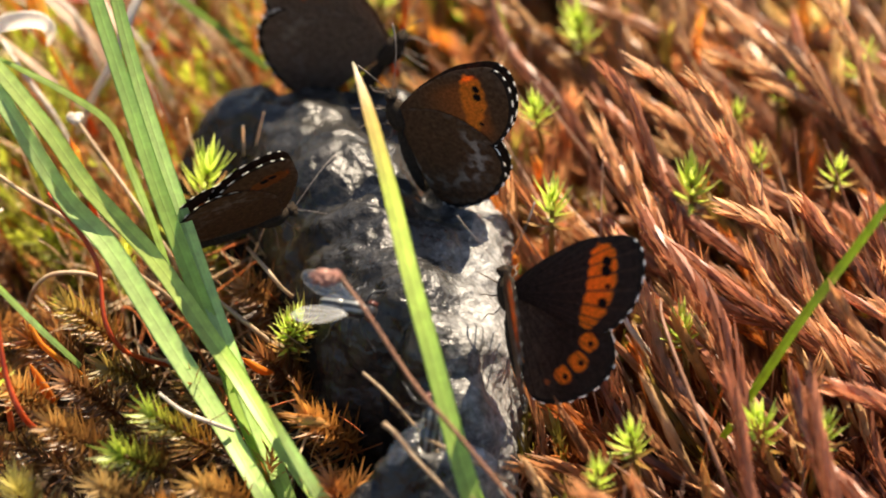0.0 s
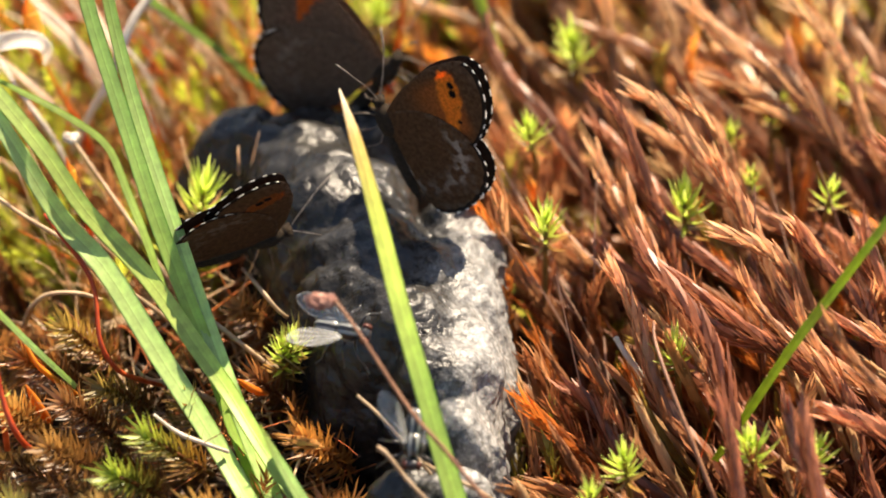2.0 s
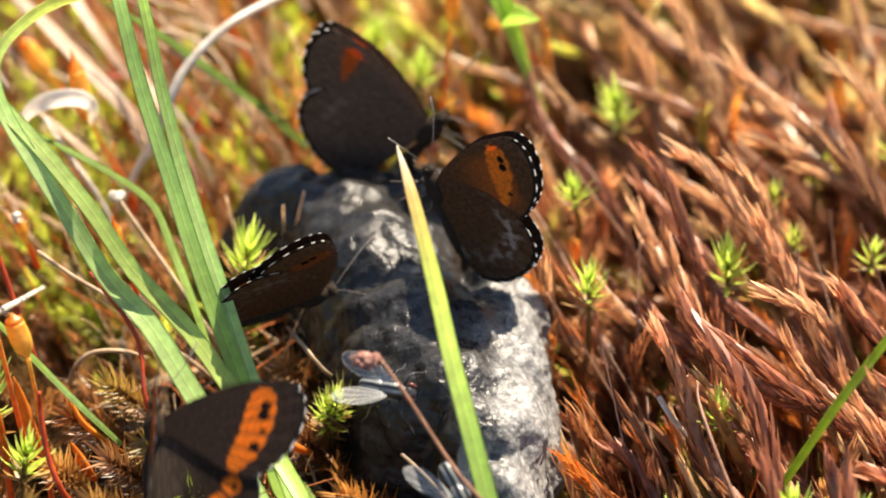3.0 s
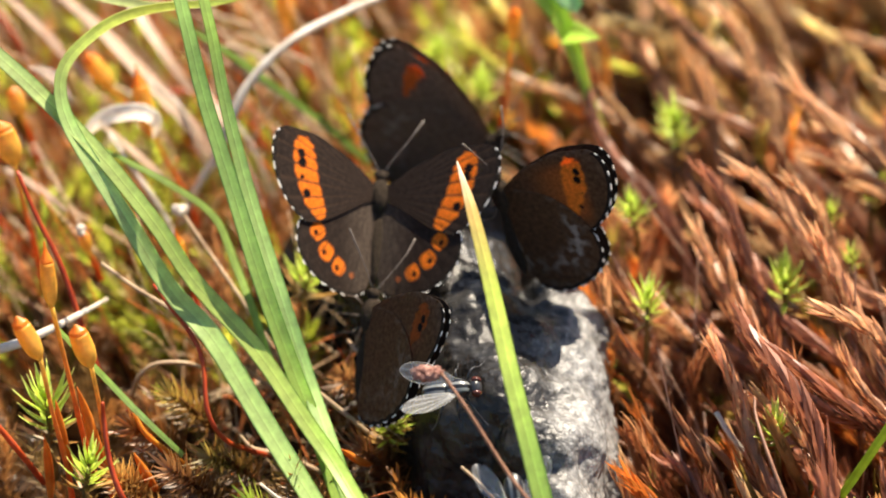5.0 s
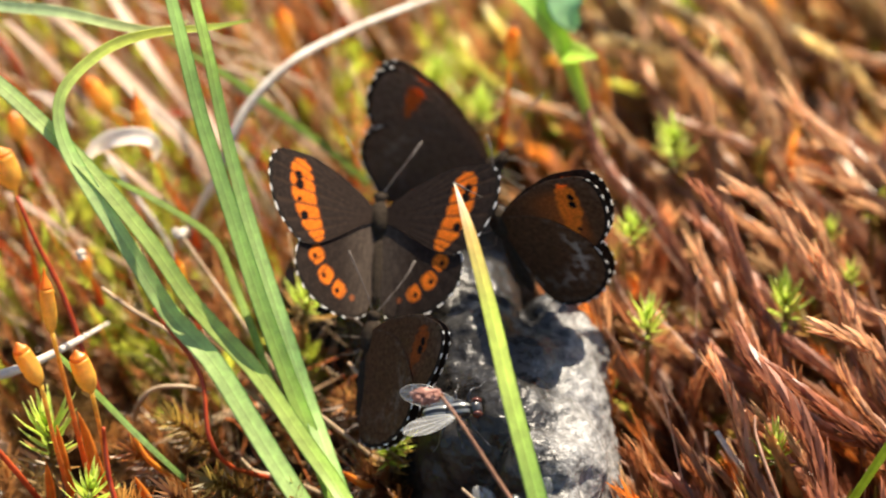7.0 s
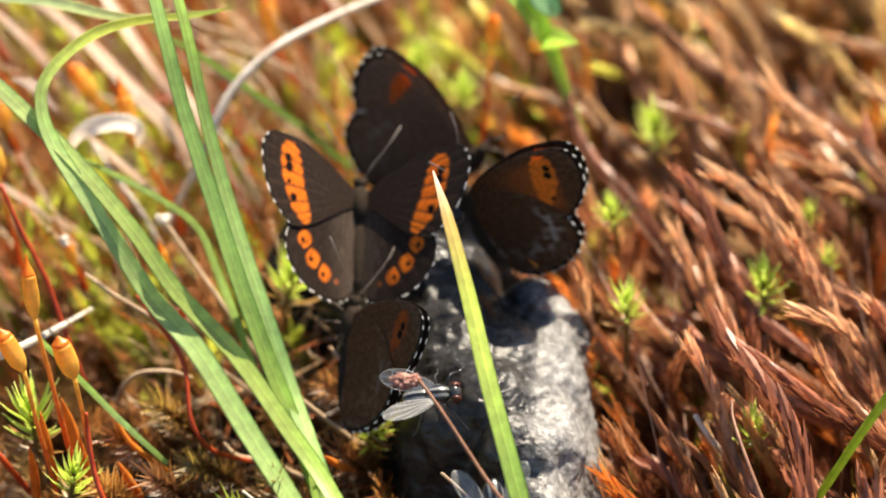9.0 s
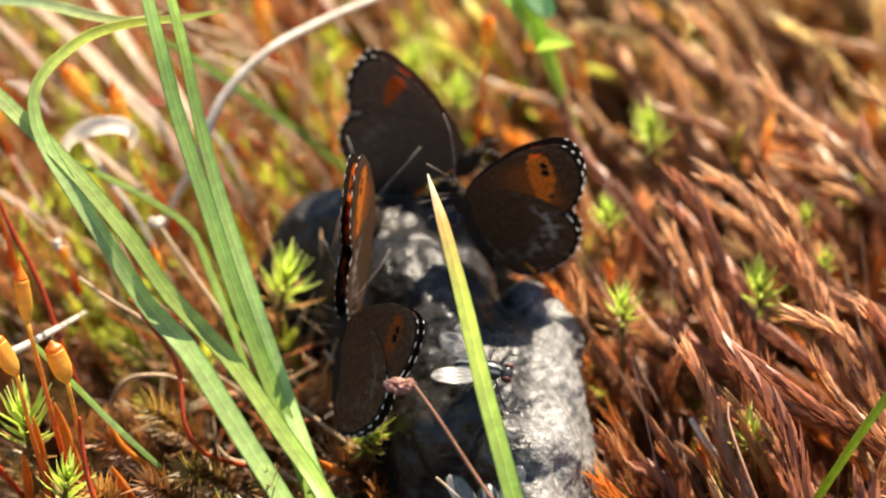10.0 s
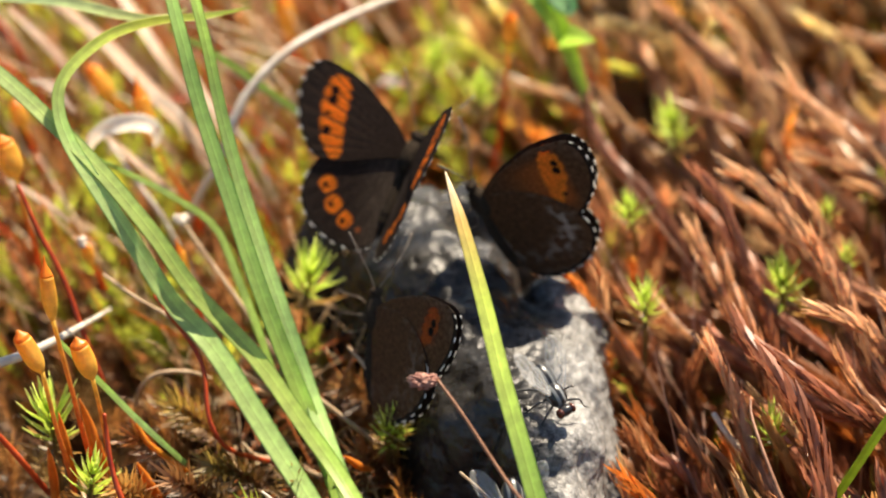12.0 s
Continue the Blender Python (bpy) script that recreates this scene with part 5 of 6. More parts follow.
def wing_colour(kind, upper, x, y, edge, along, dull=False):
    """Scale colour at a point of a wing: edge runs 0 at the hinge to 1 at the margin, along runs round the margin."""
    grain = noise.noise(Vector((x * 1.3, y * 1.3, 2.0 if upper else 9.0)))
    col = (0.027, 0.018, 0.014) if upper else (0.078, 0.040, 0.020)
    # the far butterfly's paler grey-brown paints in the haze of blur
    if dull is True:
        col = (0.112, 0.076, 0.054)
    col = tuple(v * (1 + 0.35 * grain) for v in col)
    orange = (0.70, 0.165, 0.014)
    ribs = abs(math.sin(along * 46.0))
    vein = 1 - smooth(0.08, 0.40, ribs)
    if kind == "fore":
        best = 9.0
        for (x0, y0, w0), (x1, y1, w1) in zip(BAND, BAND[1:]):
            t = min(max(((x - x0) * (x1 - x0) + (y - y0) * (y1 - y0)) / ((x1 - x0) ** 2 + (y1 - y0) ** 2), 0), 1)
            d = math.hypot(x - x0 - t * (x1 - x0), y - y0 - t * (y1 - y0)) / (w0 + t * (w1 - w0))
            best = min(best, d)
        best += 0.13 * (1 - ribs) - 0.05 + 0.10 * noise.noise(Vector((x * 1.2, y * 1.2, 5)))
        if upper:
            col = blend(orange, col, smooth(0.82, 0.98, best))
            col = blend(col, (0.05, 0.03, 0.02), vein * 0.85)
        else:
            red = (0.30, 0.085, 0.018)
            inner = smooth(4, 13, x) * (1 - smooth(15.5, 18, x)) * smooth(-5.5, -1, y) * (1 - smooth(3.8, 6.5, y - 0.22 * x + 1.5))
            if not dull and x < 15.0:
                best *= 0.80
            if dull:
                best += 0.10 * max(0.0, (8.0 if dull is True else 5.0) - y)
            col = blend(col, red, 0.0 if dull else 0.75 * inner)
            col = blend((0.36, 0.085, 0.014) if dull is True else (0.17, 0.05, 0.012) if dull else (0.55, 0.165, 0.018), col, smooth(0.62, 0.86, best + 0.09 * max(0.0, 2.5 - y)))
            frost = smooth(0.80, 0.97, edge) * smooth(2, 9, y)
            col = blend(col, (0.13, 0.10, 0.08), 0.5 * frost * (0.6 + grain))
        for k, (dx, dy, r) in enumerate(DOTS[:0 if dull is True else 2 if dull else 4]):
            if not upper:
                r *= (0.85, 0.80, 0.25, 0.50)[k]
            d = math.hypot(x - dx, y - dy)
            col = blend((0.006, 0.005, 0.005), col, smooth(r * 0.85, r * 1.1, d))
    else:
        if upper:
            for k, (dx, dy, r) in enumerate(CELLS):
                d = (abs((x - dx) * 0.75 + (y - dy) * 0.66) ** 3 + abs(-(x - dx) * 0.66 + (y - dy) * 0.75) ** 3) ** (1 / 3) / (r * 0.92)
                col = blend(orange if k < 3 else (0.30, 0.08, 0.02), col, smooth(0.8, 1.0, d + 0.1 * noise.noise(Vector((x, y, 1)))))
                if k < 3:
                    col = blend((0.006, 0.005, 0.005), col, smooth(0.38, 0.58, math.hypot(x - dx - 0.4, y - dy + 0.2)))
            col = blend(col, (0.17, 0.13, 0.10), 0.5 * (1 - smooth(1.0, 9.0, x)) * (0.75 + 0.5 * noise.noise(Vector((x * 2.2, y * 0.4, 3)))))
            col = blend(col, (0.02, 0.015, 0.012), vein * 0.5)
        else:
            streak = math.exp(-((edge - 0.76) / 0.08) ** 2) * smooth(-15, -9, y) * smooth(-0.05, 0.22, noise.noise(Vector((x * 0.75, y * 0.75, 4))) + 0.05)
            streak *= (1 - smooth(-4.0, -1.5, y)) * (0.25 if dull else 1.0)
            col = blend(col, (0.44, 0.40, 0.36), 0.55 * streak)
            dust = smooth(0.70, 0.95, edge) * smooth(-0.05, 0.5, noise.noise(Vector((x * 0.8, y * 0.8, 8))))
            col = blend(col, (0.15, 0.12, 0.10), 0.4 * dust)
    if edge > 0.955:
        dash = math.sin(along * 125.0 + 1.5 * noise.noise(Vector((along * 30, 0.5, 0.5))))
        white = smooth(0.05, 0.5, dash) * smooth(0.982, 0.989, edge)
        col = blend((0.02, 0.015, 0.012), (0.72, 0.70, 0.66), white)
    return col


def wing_mesh(kind, sign, dull=False):
    """A thin two-sided wing with its hinge at the origin, sign 1 for the right-hand one."""
    outline = spline(FORE if kind == "fore" else HIND, 180)
    if kind == "hind":
        # gently scalloped margin
        for k in range(len(outline)):
            f = k / 179
            if 0.25 < f < 0.85:
                outline[k] *= 1 + 0.007 * math.sin(f * 125)
    margin = np.linspace(0, 1, len(outline))
    first, last = (0.37, 0.73) if kind == "fore" else (0.31, 0.75)
    rings = np.r_[np.linspace(0.02, 0.94, 62), np.linspace(0.95, 1.0, 11)]
    verts, cols, faces = [], [], []
    n, m = len(rings), len(outline)
    for layer in (1, -1):
        for r in rings:
            for k in range(m):
                x, y = outline[k] * r
                span = smooth(first - 0.05, first, margin[k]) * (1 - smooth(last, last + 0.05, margin[k]))
                edge = r if span > 0.5 else min(r, 0.95)
                pleat = 0.04 * abs(math.sin(margin[k] * 46)) * r
                z = 0.05 * layer * (1 - 0.6 * r) + pleat + 0.0008 * x * x
                verts.append((sign * x * MM, y * MM, z * MM))
                cols.append(wing_colour(kind, layer > 0, x, y, edge, margin[k], dull))
    half = n * m
    for layer in (0, 1):
        for j in range(n - 1):
            for k in range(m - 1):
                a = layer * half + j * m + k
                q = (a, a + 1, a + m + 1, a + m)
                faces.append(q if (layer == 1) == (sign > 0) else q[::-1])
    for k in range(m - 1):
        a = (n - 1) * m + k
        faces.append((a, a + 1, a + 1 + half, a + half))
    for j in range(n - 1):
        for k in (0, m - 1):
            a = j * m + k
            faces.append((a, a + m, a + m + half, a + half))
    me = bpy.data.meshes.new(f"{kind}wing")
    me.from_pydata(verts, [], faces)
    at_ = me.attributes.new("tint", 'FLOAT_COLOR', 'POINT')
    at_.data.foreach_set("color", np.c_[np.array(cols), np.ones(len(cols))].ravel())
    me.materials.append(WING)
    # the thin rim stays flat-shaded, so that it does not darken the wing beside it
    sheet = 2 * (n - 1) * (m - 1)
    me.polygons.foreach_set("use_smooth", [k < sheet for k in range(len(faces))])
    me.update()
    return me


WINGS = {(k, s, d): wing_mesh(k, s, d) for k in ("fore", "hind") for s in (1, -1) for d in (False, True, "dim")}
BODY = {}


def butterfly(label, size=1.0, dull=False):
    thing = empty("butterfly", (0, 0, 0), label, "butterfly", "butterflies on the dung")
    thing.scale = (size,) * 3
    if not BODY:
        bm = ball(0.0017, 0.0031, 0.0018, (0, 0.0015, 0), 20, 14)
        for v in bm.verts:
            v.co *= 1 + 0.05 * noise.noise(v.co * 3000)
        BODY["thorax"] = part("thorax", bm, FUR, thing).data
        bm = bmesh.new()
        bmesh.ops.create_uvsphere(bm, u_segments=16, v_segments=28, radius=1)
        for v in bm.verts:
            z = v.co.z
            ring = 1 + 0.06 * math.sin(z * 22)
            v.co = Vector((v.co.x * 0.0013 * ring * (1 - 0.25 * -z), -0.0070 + z * 0.0062, v.co.y * 0.0013 * ring - 0.0004))
        BODY["abdomen"] = part("abdomen", bm, FUR, thing).data
        head = part("head", ball(0.0011, 0.0010, 0.0010, (0, 0.0050, 0), 14, 10), FUR, thing)
        BODY["head"] = head.data
        for s in (1, -1):
            BODY["eye", s] = part("eye", ball(0.0005, 0.0005, 0.0005, (s * 0.0008, 0.0053, 0.0002), 12, 8), FUR, head).data
            v, f = tube([(s * 0.0004, 0.0058, 0.0003), (s * 0.0022, 0.0085, 0.0010), (s * 0.0046, 0.0120, 0.0012), (s * 0.0062, 0.0148, 0.0008)],
                        [0.00008, 0.00007, 0.00007, 0.00007, 0.00016, 0.00014], 22, 6)
            BODY["antenna", s] = link_mesh("antenna", v, f, ANTENNA, head).data
            for k, y in enumerate((0.0032, 0.0014, -0.0004)):
                v, f = tube([(s * 0.0010, y, -0.0012), (s * 0.0022, y + 0.0010 - 0.0010 * k, -0.0016), (s * 0.0026, y + 0.0014 - 0.0013 * k, -0.0046), (s * 0.0034, y + 0.002 - 0.002 * k, -0.0056)],
                            [0.00016, 0.00014, 0.00010, 0.00007], 14, 5)
                BODY["leg", s, k] = link_mesh("leg", v, f, LEG, thing).data
    else:
        for key, data in BODY.items():
            name = key if isinstance(key, str) else key[0]
            ob = share(name, data, head if name in ("eye", "antenna") else thing)
            if name == "head":
                head = ob
    wings = {}
    for k in ("hind", "fore"):
        for s in (1, -1):
            wings[k, s] = share(f"{k}wing", WINGS[k, s, dull], thing)
    return thing, wings


visitor, visitor_wings = butterfly("dark brown butterfly opening its orange-banded wings")
feeder, feeder_wings = butterfly("dark brown butterfly with closed wings beside the dung", 1.0, "dim")
far_one, far_wings = butterfly("large dark brown butterfly with closed wings behind the dung", 1.10, True)
right_one, right_wings = butterfly("dark brown butterfly with closed wings on the dung's crest")


# ---------------------------------------------------------------- flies
FLY = {}


def fly_wing_mesh():
    line = spline([(0, 0.35), (1.6, 1.15), (4.0, 1.45), (6.2, 1.1), (7.3, 0.1), (6.4, -1.0), (4.2, -1.45), (1.8, -0.9), (0, -0.3)], 60)
    verts, vein, faces = [], [], []
    centre = np.array((2.6, 0.0))
    for r in np.linspace(0.02, 1, 14):
        for k in range(60):
            x, y = centre + (line[k] - centre) * r
            verts.append((x * MM, y * MM, (0.05 * math.sin(x * 1.3) + 0.02 * x) * MM))
            ray = math.atan2(y, x + 0.6)
            near = min(abs(ray - a) * (x + 0.6) for a in (-0.32, -0.17, -0.02, 0.13, 0.26))
            vein.append(max(1 - smooth(0.03, 0.12, near), 0.35 if r > 0.98 else 0.0))
    for j in range(13):
        for k in range(60):
            a, c = j * 60 + k, j * 60 + (k + 1) % 60
            faces.append((a, c, c + 60, a + 60))
    ob = link_mesh("wing", verts, faces, FLY_WING, attrs={"vein": vein})
    sd = ob.modifiers.new("thick", 'SOLIDIFY')
    sd.thickness = 0.00003
    return ob


def fly(label, spread):
    thing = empty("fly", (0, 0, 0), label, "fly", "flies on the dung")
    thing.scale = (1.2,) * 3
    part("thorax", ball(0.0014, 0.0018, 0.0013, (0, 0.0008, 0), 18, 12), FLY_BACK, thing)
    part("abdomen", ball(0.0014, 0.0021, 0.0011, (0, -0.0019, -0.0003), 18, 12), FLY_BACK, thing)
    head = part("head", ball(0.0012, 0.0008, 0.0011, (0, 0.0032, -0.0001), 14, 10), CHITIN, thing)
    for s in (1, -1):
        part("eye", ball(0.0005, 0.0007, 0.0009, (s * 0.0009, 0.0033, 0.0001), 12, 8), FLY_EYE, head, "reddish brown eye")
        w = fly_wing_mesh()
        w.parent = thing
        w.matrix_basis = Matrix.Translation((s * 0.0010, 0.0006, 0.0010)) @ Matrix.Rotation(radians(-90 + s * spread), 4, 'Z') @ Matrix.Rotation(radians(-8), 4, 'Y') @ Matrix.Rotation(radians(s * 18), 4, 'X')
        for k, y in enumerate((0.0018, 0.0006, -0.0006)):
            a = (0.7, 0.0, -0.8)[k]
            v, f = tube([(s * 0.0009, y, -0.0010), (s * 0.0026, y + a * 0.0012, -0.0004), (s * 0.0036, y + a * 0.0024, -0.0026), (s * 0.0044, y + a * 0.0034, -0.0030)], [0.00018, 0.00016, 0.00010, 0.00007], 12, 5)
            link_mesh("leg", v, f, CHITIN, thing)
    return thing


walker_fly = fly("grey fly with clear wings walking on the dung", 15)
front_fly = fly("grey fly with spread clear wings on the dung's front", 32)


# ---------------------------------------------------------------- movement
def perch(place, rx, ry, rz):
    return pose(place[0] * MM, place[1] * MM, place[2] * MM, rx, ry, rz)


def wing_pose(side, lift, sweep, hind):
    """Wing lifted about the body's axis by lift degrees (0 flat, 90 closed) and swept forward by sweep."""
    lift = lift - (0.3 if hind else 0)
    m = Matrix.Translation((side * 0.0006, 0.0015, 0.0004 if hind else 0.0006))
    m = m @ Matrix.Rotation(radians(-side * lift), 4, 'Y') @ Matrix.Rotation(radians(side * sweep), 4, 'Z')
    return m @ Matrix.Translation((0, 0, -0.00014 if hind else 0.0))


def settle(place, up, ahead):
    """A pose at a place in mm with the back towards up and the head towards ahead."""
    z = Vector(up).normalized()
    x = Vector(ahead).cross(z).normalized()
    y = z.cross(x)
    m = Matrix((x, y, z)).transposed().to_4x4()
    m.translation = Vector(place) * MM
    return m


def flutter(thing, wings, rows):
    """rows: seconds, place in mm, turn in degrees, lift of the left-hand and right-hand wings, sweep of their forewings (and of the hindwings)."""
    walk(thing, [(t, perch(p, *turn)) for t, p, turn, *_ in rows])
    for (kind, side), wing in wings.items():
        walk(wing, [(t, wing_pose(side, (left if side < 0 else right), (sw[0] if side < 0 else sw[1]) if kind == "fore" else sw[2] if len(sw) > 2 else -7, kind == "hind"))
                    for t, p, turn, left, right, sw in rows])


def motions():
    flutter(visitor, visitor_wings, [
        (0.0, (24.5, -61.2, 15.8), (53.6, -0.7, 12.9), 82, 34.5, (-16, -8, -8.7)),
        (0.2, (23.6, -61.3, 16.2), (59, 6, 19), 85, 45, (-8, -4, -4)),
        (0.5, (22.3, -61.4, 16.9), (67.5, 15.2, 28.5), 89.5, 60.9, (6.2, 3.1, 2.2)),
        (0.7, (23.0, -61.8, 17.4), (64, 11, 14), 89, 44, (3, -1, -1)),
        (1.0, (24.4, -62.8, 18.3), (57.7, 4.7, -10.0), 89.8, 13.2, (-1.9, -7.7, -6.1)),
        (1.3, (24.4, -61.2, 16.6), (58, 7, -2), 73, 23, (-1.7, -10, -8)),
        (1.5, (24.4, -60.5, 15.9), (58.1, 8.5, 3.6), 63.7, 29.0, (-1.6, -11.6, -9.1)),
        (1.6, (24.4, -60.5, 15.9), (58.1, 8.5, 3.6), 63.7, 29.0, (-1.6, -11.6, -9.1)),
        (1.7, (38, -78, 36.0), (52, 24, -20), 80, 80, (0, 0)),
        (1.8, (65, -43, 60.0), (40, 20, -55), -10, -10, (0, 0)),
        (1.9, (105, -30, 75), (25, 10, -80), 70, 70, (0, 0)),
        (2.0, (125, -70, 72), (15, 0, -140), 0, 0, (0, 0)),
        (2.1, (90, -100, 58), (30, 0, -170), 60, 60, (0, 0)),
        (2.2, (46, -106, 42), (50, 0, -185), 86, 86, (0, 0)),
        (2.3, (10, -150, 50), (40, 0, -170), 10, 10, (0, 0)),
        (2.5, (-60, -190, 70), (30, 0, -110), 60, 60, (0, 0)),
        (2.7, (-100, -190, 75), (25, 0, -50), 0, 0, (0, 0)),
        (2.9, (-70, -120, 40), (40, 10, -10), 50, 50, (0, 0)),
        (3.0, (-36.2, -70.0, 13.3), (50.3, 14.7, 13.5), 74, 19, (-4, -6)),
        (3.1, (-58, -66, 18), (50, 18, 5), 70, 70, (0, 0)),
        (3.2, (-35, -54, 20), (50, 22, -5), 5, 5, (0, 0)),
        (3.3, (-22.5, -48.0, 23.4), (49.2, 24.9, -12.4), 12, 8, (-5, -8)),
        (3.4, (-26, -50, 24), (35, 15, -8), 30, 75, (0, 0)),
        (3.5, (-25.9, -44.0, 16.0), (26.0, 7.5, -3.4), 2, 84, (14, 10)),
        (3.6, (-22, -42, 20), (36, 9, 4), 50, 70, (0, 0)),
        (3.7, (-17, -38, 22), (40, 11, 8), 62, 62, (0, 0)),
        (4.2, (-13, -22, 19.5), (38, 8, 4), 60, 60, (-4, -4)),
        (4.8, (-11.5, -18.4, 19.6), (35.9, 6.2, 0), 45, 45, (-7.6, -8.3)),
        (5.3, (-11.5, -18.4, 19.6), (35.9, 6.2, 0), 28.9, 33.7, (-7.6, -8.3)),
        (7.2, (-11.5, -18.8, 20.0), (35.7, 6.2, 1), 35, 39, (-6.5, -8.6)),
        (9.0, (-11.5, -19.1, 20.4), (35.5, 6.1, 1.8), 41.4, 45.1, (-5.5, -8.9)),
        (9.1, (-10.2, -19.5, 19.4), (40, 3, -4), 62, 64, (-3, -4)),
        (9.2, (-8.9, -20.9, 18.5), (44.5, -0.1, -13.5), 88.5, 88.5, (-2, -2)),
        (10.5, (-8.9, -20.9, 18.5), (44.5, -0.1, -13.5), 88.5, 88.5, (-2, -2)),
        (10.7, (-9.4, -15.6, 19), (46, -2, -21), 80, 87, (-4, 2)),
        (10.9, (-9.5, -12.8, 21.3), (46.5, 7, -28), 38, 74, (-10, 6, -14)),
        (11.0, (-9.5, -12.1, 23.1), (46.7, 10.9, -30.2), 10.5, 64.7, (-14.5, 9.0, -18)),
        (11.4, (-7.6, -12.5, 24.4), (45.6, 16, -19), 21, 78, (-5, 1, -13)),
        (11.8, (-6.8, -12.7, 25.0), (45.1, 18.3, -14.3), 23.6, 81.0, (-1.9, -2.1, -11.4)),
        (11.9, (-6.8, -12.7, 25.0), (45.1, 18.3, -14.3), 62, 84, (-1.9, -2.1, -11.4)),
        (12.0, (-6.8, -12.7, 25.0), (45.1, 18.3, -14.3), 23.6, 81.0, (-1.9, -2.1, -11.4)),
    ])
    flutter(feeder, feeder_wings, [
        (0.0, (-14.0, -33.5, 9.5), (10.0, 25.3, -67.7), 88.8, 88.8, (-18, -18, 0)),
        (3.2, (-14.0, -33.5, 9.5), (10.0, 25.3, -67.7), 88.8, 88.8, (-18, -18, 0)),
        (3.3, (-17, -39, 13), (18, 14, -36), 70, 60, (-10, -10)),
        (3.5, (-21.5, -42.8, 14.7), (23.1, -1.9, -6.5), 86, 51, (-12, -18)),
        (3.7, (-15, -39.5, 13.0), (42, 14, 8), 80, 80, (-16, -16)),
        (4.2, (-12.8, -39.0, 11.8), (52.0, 25.6, 20.3), 89.2, 89.2, (-21.2, -21.2, -8.6)),
        (11.0, (-12.8, -39.0, 11.8), (52.0, 25.6, 20.3), 89.2, 89.2, (-21.2, -21.2, -8.6)),
        (11.2, (-11.9, -38.0, 12.6), (57.8, 23.5, 28.3), 89.2, 89.2, (-21.4, -21.4, -6.3)),
        (12.0, (-11.9, -38.0, 12.6), (57.8, 23.5, 28.3), 89.2, 89.2, (-21.4, -21.4, -6.3)),
    ])
    flutter(far_one, far_wings, [
        (0.0, (5.9, 2.8, 13.7), (57.9, 0.0, -104.2), 88.2, 88.2, (-7.6, -7.6, 5)),
        (5.5, (5.9, 2.8, 13.7), (57.9, 0.0, -104.2), 88.2, 88.2, (-7.6, -7.6, 5)),
        (9.0, (6.0, 1.3, 13.5), (54.3, 1.2, -108.2), 88.2, 88.2, (-6.5, -6.5, 5)),
        (10.6, (6.0, 1.3, 13.5), (54.3, 1.2, -108.2), 88.2, 88.2, (-6.5, -6.5, 5)),
        (11.0, (6.1, 2.2, 12.2), (56.3, -8.1, -103.8), 88.6, 88.6, (-8.4, -8.4, 5)),
        (11.4, (9.5, 3.0, 15.3), (56.3, -8.1, -103.8), 88.6, 88.6, (-8.4, -8.4, 5)),
        (11.8, (9.5, 3.0, 15.3), (56.3, -8.1, -103.8), 88.6, 88.6, (-8.4, -8.4, 5)),
        (11.9, (64.5, -20.8, 60.0), (40, -20, -70), 10, 10, (0, 0)),
        (12.0, (160, 90, 110), (20, 0, -40), 70, 70, (0, 0)),
    ])
    flutter(right_one, right_wings, [
        (0.0, (8.2, -23.2, 20.8), (68.9, 1.6, 63.5), 88.2, 88.2, (-3.0, -3.0, -2.4)),
        (1.6, (8.2, -23.2, 20.8), (68.9, 1.6, 63.5), 88.2, 88.2, (-3.0, -3.0, -2.4)),
        (1.7, (9.2, -22.0, 23.0), (70, -1, 55), 40, 40, (10, 10)),
        (1.8, (10.1, -20.9, 24.7), (76.2, -1.9, 44.1), 80, 78, (22, 24)),
        (2.0, (7.5, -22.0, 23.2), (59.5, 3.6, 55.2), 88.2, 88.2, (-3.0, -3.0, -2.4)),
        (3.0, (8.2, -23.0, 22.4), (63.8, -0.4, 56.8), 88.2, 88.2, (-0.9, -0.9, -7.5)),
        (3.7, (8.2, -23.0, 22.4), (63.8, -0.4, 56.8), 88.2, 88.2, (-0.9, -0.9, -7.5)),
        (5.3, (9.0, -21.8, 23.1), (68.2, 3.3, 60.1), 88.2, 88.2, (-2.5, -2.5, -2.8)),
        (5.6, (9.0, -21.8, 23.1), (68.2, 3.3, 60.1), 88.2, 88.2, (-2.5, -2.5, -2.8)),
        (5.9, (8.6, -22.7, 21.8), (70.7, 0.1, 66.3), 88.2, 88.2, (-3.8, -3.8, 0.1)),
        (6.5, (8.2, -21.3, 19.5), (68.6, -2.0, 69.9), 88.2, 88.2, (-5.9, -5.9, 5.3)),
        (6.8, (8.2, -21.3, 19.5), (68.6, -2.0, 69.9), 88.2, 88.2, (-5.9, -5.9, 5.3)),
        (7.0, (8.9, -22.4, 22.4), (64.8, -4.0, 63.9), 88.2, 88.2, (-3.3, -3.3, -0.2)),
        (7.4, (8.9, -22.4, 22.4), (64.8, -4.0, 63.9), 88.2, 88.2, (-3.3, -3.3, -0.2)),
        (9.0, (6.7, -19.9, 22.4), (68.1, -3.4, 74.0), 88.2, 88.2, (-2.9, -2.9, -2.6)),
        (10.0, (6.8, -20.2, 22.9), (68.0, -2.4, 77.6), 88.2, 88.2, (-3.0, -3.0, -2.1)),
        (12.0, (6.2, -20.6, 22.1), (63.7, -2.3, 74.4), 88.2, 88.2, (-1.9, -1.9, -3.4)),
    ])
    # the tall blade shakes as the butterfly takes off
    foot = Vector((21.5, -94.5, -8.0)) * MM
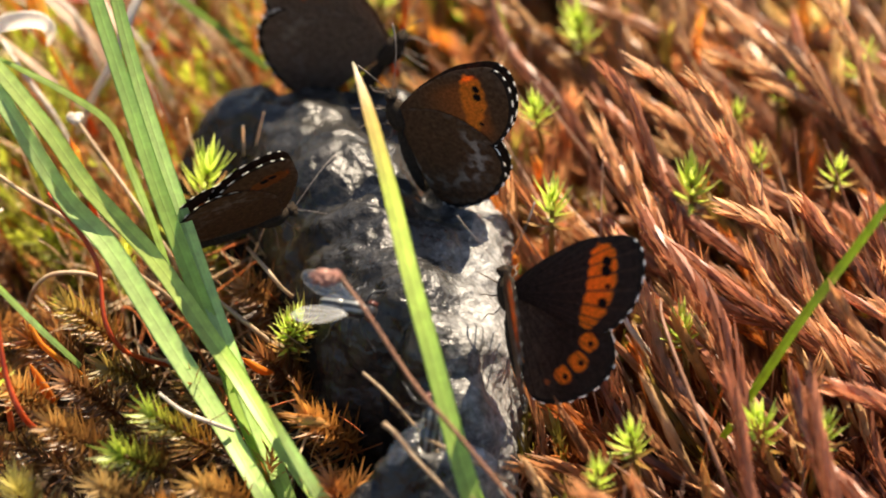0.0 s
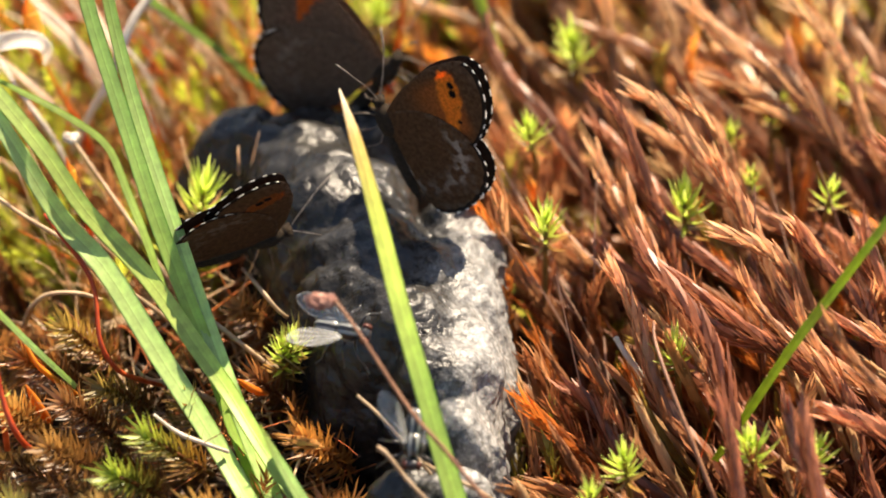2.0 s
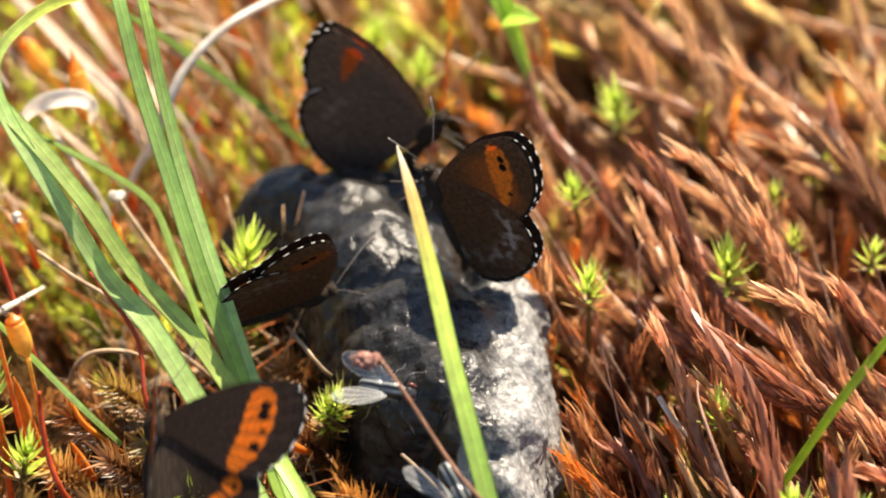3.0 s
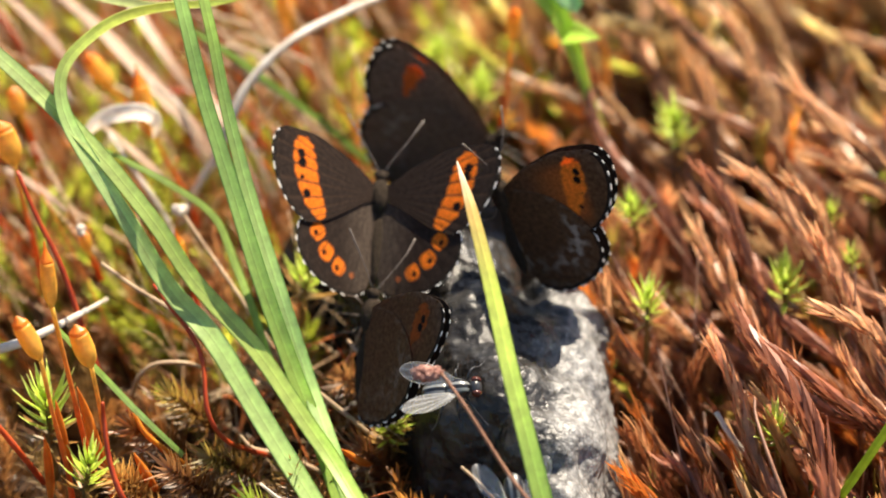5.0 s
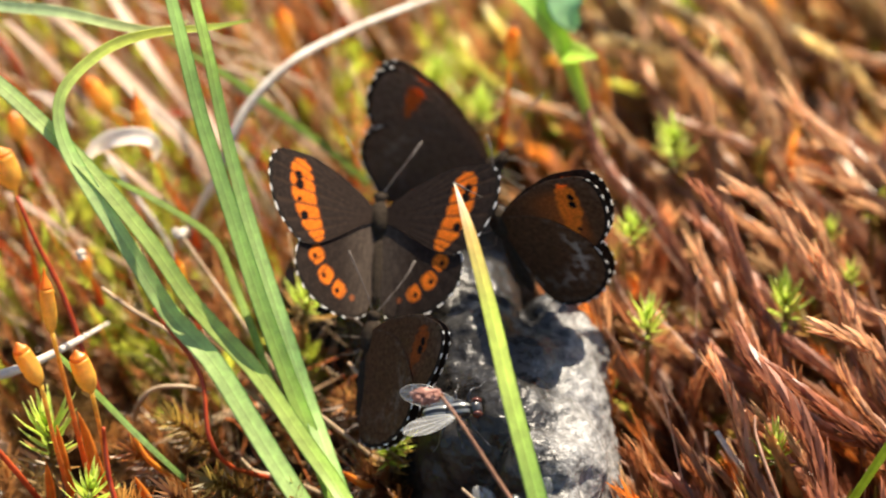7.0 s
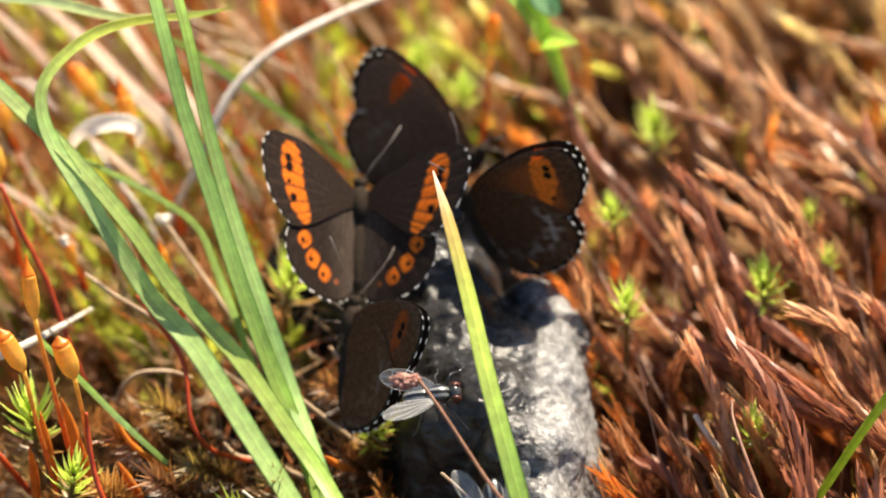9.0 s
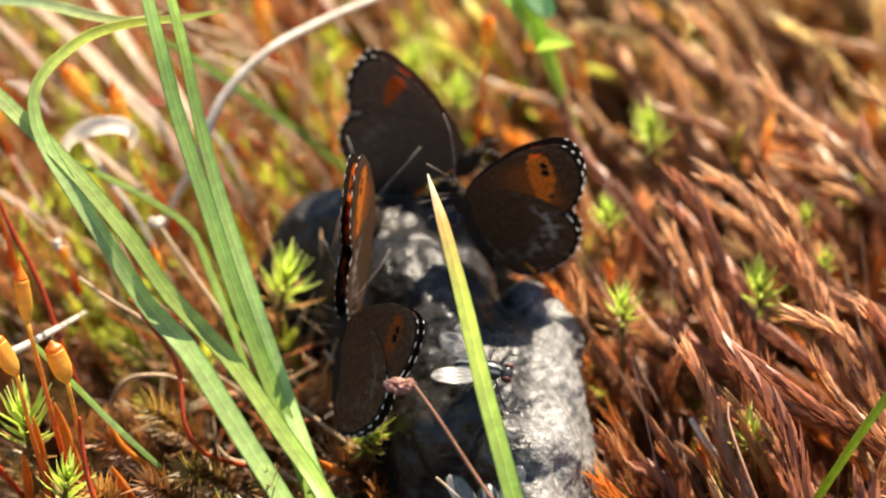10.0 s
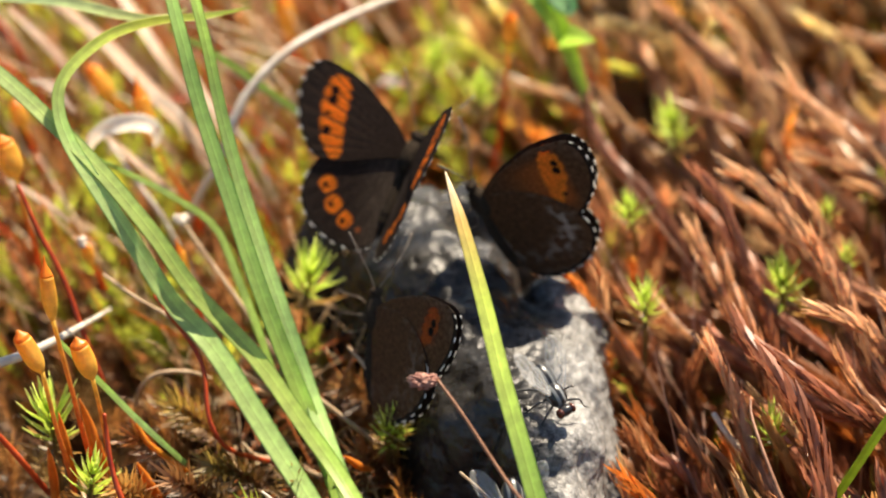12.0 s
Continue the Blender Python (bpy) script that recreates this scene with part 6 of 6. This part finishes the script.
    walk(tall_blade, [(t, pose(*foot, 0, lean, 0)) for t, lean in ((0.0, 0.0), (1.6, 0.0), (2.0, -1.4), (2.15, -0.4), (2.4, 0.8), (3.0, 0.4), (3.7, 0.4), (5.5, 0.1), (10.5, 0.1), (11.5, -0.6), (12.0, -0.7))])
    walk(walker_fly, [
        (0.0, settle((-0.4, -63.6, 17.4), (-0.25, -0.50, 0.80), (0.92, -0.30, 0.0))),
        (3.7, settle((-0.4, -63.6, 17.4), (-0.25, -0.50, 0.80), (0.92, -0.30, 0.0))),
        (5.2, settle((0.4, -61.8, 18.5), (-0.15, -0.50, 0.80), (0.97, 0.05, 0.05))),
        (9.0, settle((0.4, -61.8, 18.5), (-0.15, -0.50, 0.80), (0.97, 0.05, 0.05))),
        (9.3, settle((6.6, -55.9, 18.4), (-0.10, -0.45, 0.85), (0.97, -0.15, 0.0))),
        (9.8, settle((7.6, -56.0, 18.4), (-0.10, -0.45, 0.85), (0.97, -0.15, 0.0))),
        (10.3, settle((12.7, -49.8, 16.0), (0.10, -0.50, 0.85), (0.88, -0.40, -0.1))),
        (10.8, settle((14.5, -51.3, 16.0), (0.20, -0.50, 0.85), (0.85, -0.45, -0.2))),
        (11.4, settle((16.8, -54.6, 15.5), (0.25, -0.50, 0.82), (0.70, -0.60, -0.3))),
        (12.0, settle((16.7, -58.0, 15.8), (0.25, -0.50, 0.82), (0.55, -0.75, -0.4))),
    ])
    walk(front_fly, [
        (0.0, settle((12.3, -83.1, 11.0), (0.0, -0.85, 0.50), (0.15, 0.50, 0.85))),
        (0.4, settle((12.6, -83.9, 11.0), (0.0, -0.85, 0.50), (0.25, 0.48, 0.80))),
        (1.3, settle((11.1, -83.7, 10.0), (0.0, -0.75, 0.60), (-0.75, 0.40, 0.50))),
        (1.5, settle((11.1, -83.7, 10.0), (0.0, -0.75, 0.60), (-0.75, 0.40, 0.50))),
        (1.8, settle((10.8, -83.3, 11.0), (0.0, -0.75, 0.60), (-0.80, -0.30, -0.45))),
        (2.3, settle((10.3, -81.8, 13.0), (0.0, -0.70, 0.70), (0.50, -0.60, -0.55))),
        (5.0, settle((10.3, -82.1, 13.0), (0.0, -0.70, 0.70), (0.12, -0.70, -0.70))),
        (12.0, settle((10.3, -82.1, 13.0), (0.0, -0.70, 0.70), (0.12, -0.70, -0.70))),
    ])


motions()
